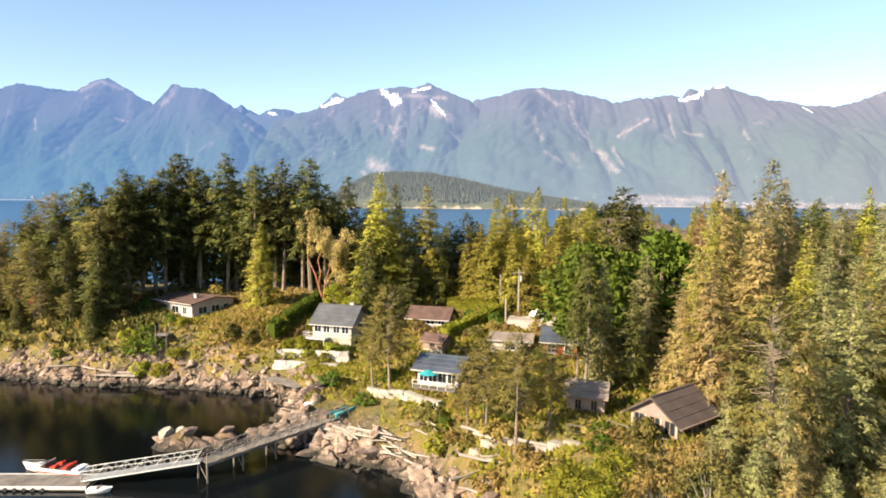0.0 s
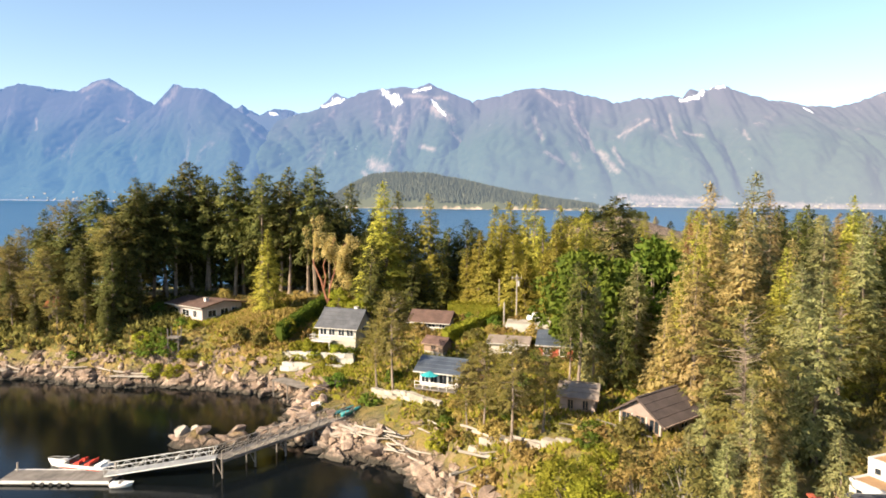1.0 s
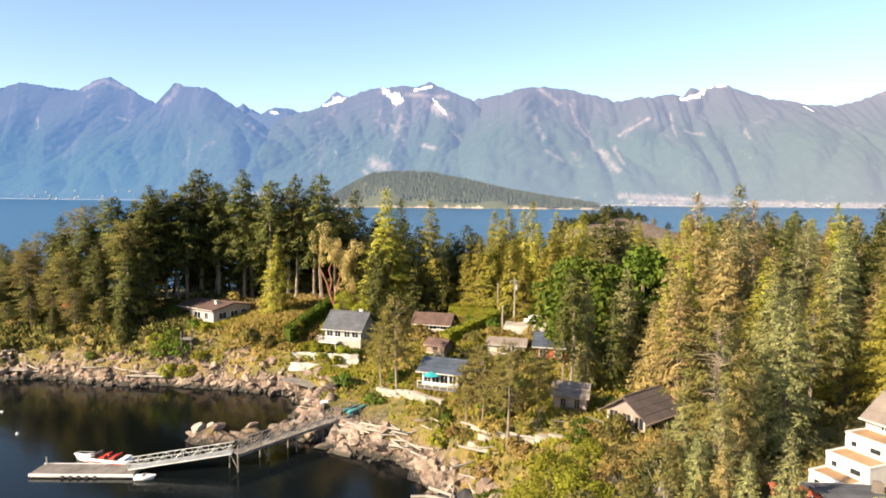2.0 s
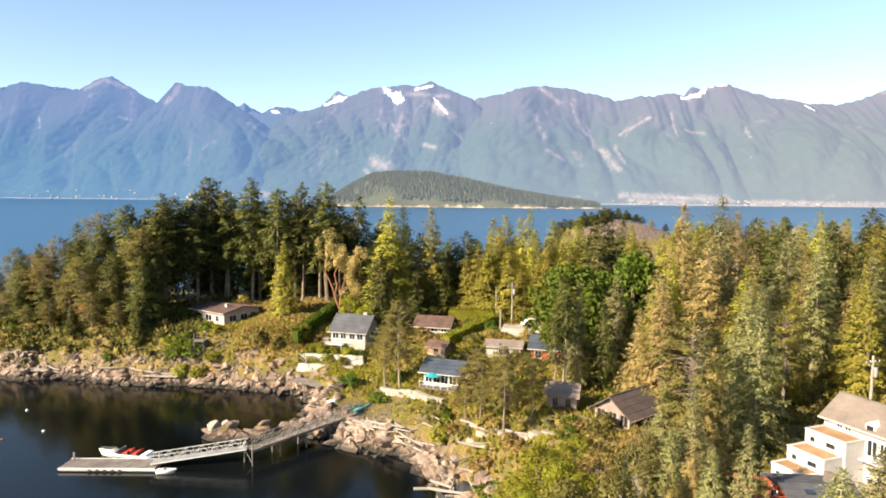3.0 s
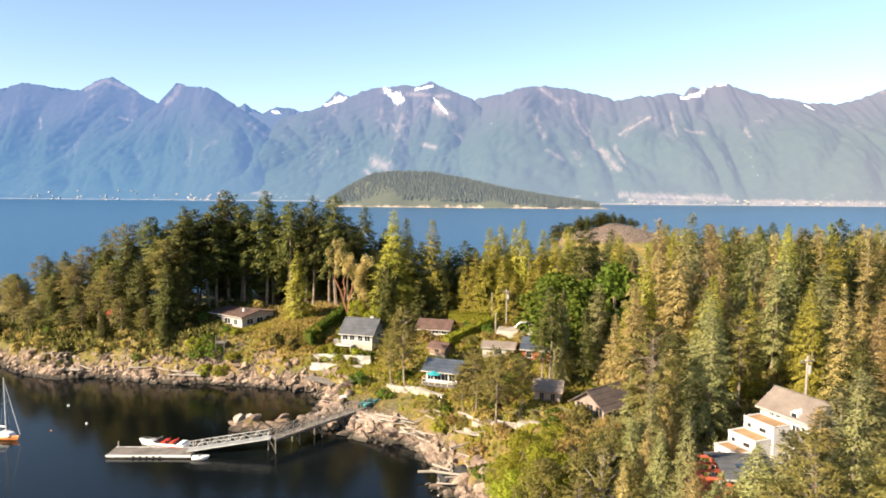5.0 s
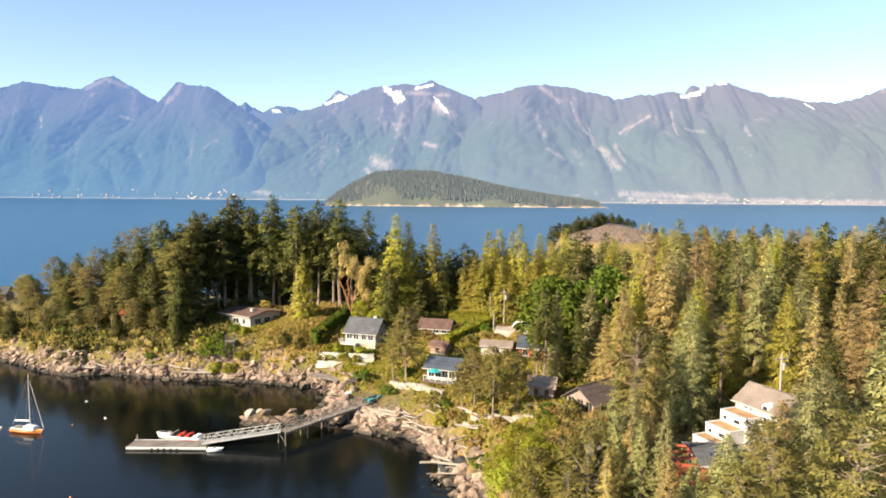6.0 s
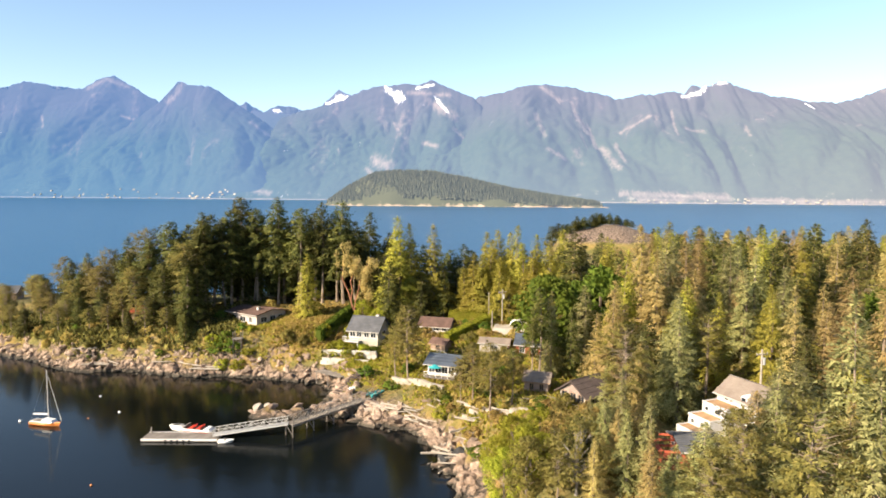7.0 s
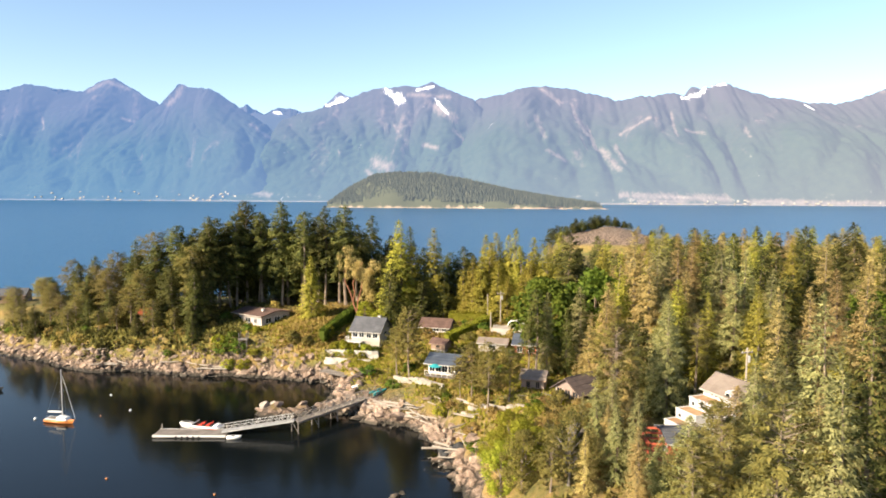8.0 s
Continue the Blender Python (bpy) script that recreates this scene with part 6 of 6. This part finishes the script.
tarpaulin(-6.9, 55.4)
tarpaulin(-4.9, 54.6)


def rubble():
    """Countless split stones along the tide line and up the bare bank."""
    rng = np.random.RandomState(44)
    bm = bmesh.new()
    bmesh.ops.create_icosphere(bm, subdivisions=1, radius=1.0)
    ball = np.array([v.co[:] for v in bm.verts])
    tri = np.array([[v.index for v in f.verts] for f in bm.faces])
    bm.free()
    verts, faces, k = [], [], 0
    for _ in range(1500):
        i = rng.randint(0, 18)
        a, b = COAST[i], COAST[i + 1]
        if rng.uniform() > math.hypot(*(b - a)) / 13:
            continue
        t, off = rng.uniform(), rng.uniform(-4.2, 0.7)
        nx, ny = -(b - a)[1], (b - a)[0]
        q = math.hypot(nx, ny)
        x, y = a[0] + (b - a)[0] * t + nx / q * off, a[1] + (b - a)[1] * t + ny / q * off
        z = ground_z(x, y)
        if z < -0.5 or z > 4.2:
            continue
        v = ball.copy()
        for _ in range(6):
            n = rng.normal(0, 1, 3)
            n /= np.linalg.norm(n)
            d = v @ n
            v = v - n[None] * np.maximum(0, d - d.max() * rng.uniform(0.35, 0.8))[:, None]
        r = 0.20 + 0.95 * rng.uniform() ** 3.2
        v = v * (r * np.array([rng.uniform(0.8, 1.7), rng.uniform(0.7, 1.2), rng.uniform(0.6, 1.25)]))[None]
        w, e = rng.uniform(0, 6.28), rng.uniform(-0.5, 0.5)
        v = v @ np.array([[math.cos(w), math.sin(w), 0], [-math.sin(w), math.cos(w), 0], [0, 0, 1]]) @ np.array([[math.cos(e), 0, math.sin(e)], [0, 1, 0], [-math.sin(e), 0, math.cos(e)]])
        verts.append(v + np.array([[x, y, z + r * 0.05]]))
        faces.append(tri + k)
        k += len(ball)
    tagged(new("shore_rubble", mesh_of("shore_rubble", np.concatenate(verts), np.concatenate(faces), ROCK)), "split brown stones heaped along the shore", "rocks", kind="stuff")


rubble()


def log_mesh(seed):
    r = random.Random(seed)
    bm = bmesh.new()
    rings, n = [], 7
    for i in range(6):
        f = i / 5
        c = Vector((f - 0.5, 0.03 * math.sin(f * 5 + seed), 0.02 * math.cos(f * 4 + seed)))
        rr = 0.055 * (1 - 0.45 * f) * r.uniform(0.9, 1.1)
        rings.append([bm.verts.new(c + Vector((0, rr * math.cos(t), rr * math.sin(t)))) for t in (6.283 * j / n for j in range(n))])
    for a, b in zip(rings, rings[1:]):
        for j in range(n):
            bm.faces.new((a[j], a[(j + 1) % n], b[(j + 1) % n], b[j]))
    bm.faces.new(rings[0][::-1])
    bm.faces.new(rings[-1])
    me = bpy.data.meshes.new("driftwood_log")
    bm.to_mesh(me)
    bm.free()
    me.materials.append(BLEACHED)
    return me


LOGS = [log_mesh(s) for s in range(4)]
rnd = random.Random(31)
LOG_SPOTS = [(-23, 72.6, -22, 6), (-21, 71.6, -30, 7), (-19, 70.8, -18, 6), (-17, 69.8, -35, 7), (-15.5, 69.2, -20, 5), (-13.5, 68.2, -40, 6), (-20, 72.4, -25, 5), (-12, 66.2, -50, 5),
             (-7.8, 56.0, 8, 6), (-6.0, 54.6, -14, 6), (-5.2, 56.4, 48, 4), (-5.4, 53.0, -4, 7), (-7.4, 58.0, -65, 4), (-3.6, 56.8, -10, 5)]
LOG_SPOTS += [(-2.5, 60.2, -32, 6), (1.5, 57.4, -30, 6), (-4.5, 62.4, -24, 4), (-62, 92.4, 4, 6), (-66, 92.6, -10, 4), (-86, 92.6, 3, 8), (-84, 93.4, -14, 5), (-90, 93.6, 20, 5), (-72, 92.8, 12, 4)]
for _ in range(34):
    f = rnd.random()
    LOG_SPOTS.append((-23 + 13 * f + rnd.uniform(-1, 1), 72.6 - 6.5 * f + rnd.uniform(-1.2, 1.2), rnd.gauss(-28, 30), rnd.uniform(1.5, 4.5)))
for _ in range(16):
    LOG_SPOTS.append((rnd.uniform(-9, -3), rnd.uniform(51.5, 58.5), rnd.uniform(0, 180), rnd.uniform(1.2, 3.6)))
for i, (x, y, a, ln) in enumerate(LOG_SPOTS):
    ob = new("driftwood_log", LOGS[i % 4])
    z = max(ground_z(x + dx, y + dy) for dx, dy in ((0, 0), (1, 0), (-1, 0)))
    ob.matrix_basis = pose(x, y, z + 0.12, 0, rnd.uniform(-6, 6), a) @ Matrix.Diagonal((ln, 1.6 + 0.25 * ln, 1.6 + 0.25 * ln, 1))
    tagged(ob, "bleached driftwood log stranded on the rocks", "log", "driftwood")

# shrubs on the bank
SHRUB = [leafy_mesh(s, 2.0, 1.3, 24, 32, 0.30, m_, GREY_WOOD, 0.05) for s, m_ in ((21, LIME), (22, LEAF), (23, SCRUB), (24, PINE), (25, SCRUB))]
SHRUB_LABEL = ["bright green shrub on the bank", "dark green shrub on the bank", "dry olive shrub on the slope", "dull green shrub on the slope", "dry olive shrub on the slope"]
rnd = random.Random(77)
HOUSES = [(o.location.x, o.location.y, 4.8) for o in scene.objects if o.get("category") == "house"] + [(o.location.x, o.location.y, 2.5) for o in (fl, pier, gw, ld, rp, tw, met)] + [(-19.6 + 2.3 * i, 82.0 - 1.75 * i, 2.2) for i in range(5)] + [(-29.5 + 1.0 * i, 85.2 - 1.9 * i, 1.9) for i in range(5)] + [(-37 + 2.2 * i, 93.4 + dy, 1.9) for i in range(6) for dy in (-2.0, 0.0, 1.6)]
count = 0
while count < 285:
    x, y = rnd.uniform(-125, 16), rnd.uniform(46, 116)
    z = ground_z(x, y)
    if z < 2.6 or any((x - a) ** 2 + (y - b) ** 2 < r * r for a, b, r in HOUSES):
        continue
    if -51 < x < -38 and y > 96 and rnd.random() < 0.8:
        continue
    green = (-64 < x < -52 and y < 98) or (-26 < x < -8 and y < 84) or (-38 < x < -24 and y < 98)
    k = rnd.choice([0, 0, 1, 3]) if green else rnd.choice([2, 4, 2, 3, 1, 4])
    s = rnd.uniform(0.45, 1.15) * (1.2 if green else 0.9)
    ob = thing("shrub", SHRUB_LABEL[k], "shrub", group="bank shrubs")
    ob.matrix_basis = pose(x, y, z - 0.1, 0, 0, rnd.uniform(0, 360)) @ Matrix.Diagonal((s * rnd.uniform(0.9, 1.5), s, s * rnd.uniform(0.7, 1.1), 1))
    for me, nm in zip(SHRUB[k], ("stem", "foliage")):
        new(nm, me).parent = ob
    count += 1


for x, y, k, sz in ((-36.0, 96.6, 0, 0.8), (-33.6, 96.2, 0, 0.9), (-31.4, 96.6, 0, 0.7), (-29.0, 96.0, 0, 0.9), (-27.0, 96.2, 1, 0.8), (-35.0, 94.5, 0, 0.5), (-32.2, 94.2, 0, 0.6), (-29.4, 94.0, 0, 0.6),
                    (-59.0, 93.6, 0, 1.1), (-57.2, 95.0, 1, 1.2), (-60.6, 95.0, 1, 1.2), (-55.0, 93.4, 0, 1.1)):
    ob = thing("shrub", "bright garden shrub by a pale wall" if x > -40 else SHRUB_LABEL[k], "shrub", group="bank shrubs")
    ob.matrix_basis = pose(x, y, ground_z(x, y) - 0.1, 0, 0, x * 77 % 360) @ Matrix.Diagonal((sz * 1.4, sz * 1.1, sz, 1))
    for me, nm in zip(SHRUB[k], ("stem", "foliage")):
        new(nm, me).parent = ob


def undergrowth(name, label, mat, n, x0, x1, y0, y1, low, high, size, seed):
    """Loose tufts of blades and twigs over a stretch of bank, one mesh."""
    rng = np.random.RandomState(seed)
    x, y = rng.uniform(x0, x1, n), rng.uniform(y0, y1, n)
    z = height(x, y)
    keep = (z > low + rng.uniform(0, 1.5, n)) & (z < high) & (wavy(x, y, 0.25, seed) > rng.uniform(-1.3, 0.6, n))
    x, y, z = x[keep], y[keep], z[keep]
    q = []
    for _ in range(4):
        m = len(x)
        p = np.stack([x + rng.normal(0, size * 0.4, m), y + rng.normal(0, size * 0.4, m), z - 0.03], 1)
        d = np.stack([rng.normal(0, 0.55, m), rng.normal(0, 0.55, m), np.ones(m)], 1)
        d /= np.linalg.norm(d, axis=1)[:, None]
        s = np.stack([rng.normal(0, 1, m), rng.normal(0, 1, m), np.zeros(m)], 1)
        s /= np.linalg.norm(s, axis=1)[:, None]
        ln = size * rng.uniform(0.5, 1.5, m)
        q.append(twigs(rng, p, d, s, ln, ln * 0.3))
    q = np.concatenate(q)
    out = rng.normal(0, 0.5, (len(q), 3)) + np.array([[-0.2, -0.35, 0.8]])
    tagged(new(name, leaf_mesh(name, q, out, mat, 0.65)), label, "undergrowth", kind="stuff")


undergrowth("dry_grass", "dry golden grass tufts over the bank", SCRUB, 30000, -128, 20, 44, 118, 3.0, 13, 0.55, 5)
undergrowth("green_undergrowth", "low green undergrowth over the bank", LIME, 26000, -70, 14, 44, 112, 2.6, 11, 0.6, 6)
undergrowth("forest_undergrowth", "brown-green undergrowth below the forest", PINE, 16000, 6, 80, 4, 110, 3.0, 16, 0.7, 7)
undergrowth("dark_undergrowth", "dark green salal and brush under the pines", FIR, 9000, -130, -58, 92, 120, 3.4, 13, 1.0, 8)
undergrowth("tall_brush", "olive brush over the wooded bank", PINE, 6000, -130, -58, 91, 116, 3.0, 12, 0.9, 9)
undergrowth("slope_grass", "dry golden-green grass on an open slope", SCRUB, 5000, -52, -37, 95, 114, 3.0, 13, 0.5, 12)
undergrowth("lawn", "bright green grass below the garden terraces", LIME, 2500, -40, -24, 87, 92, 2.0, 9, 0.4, 13)
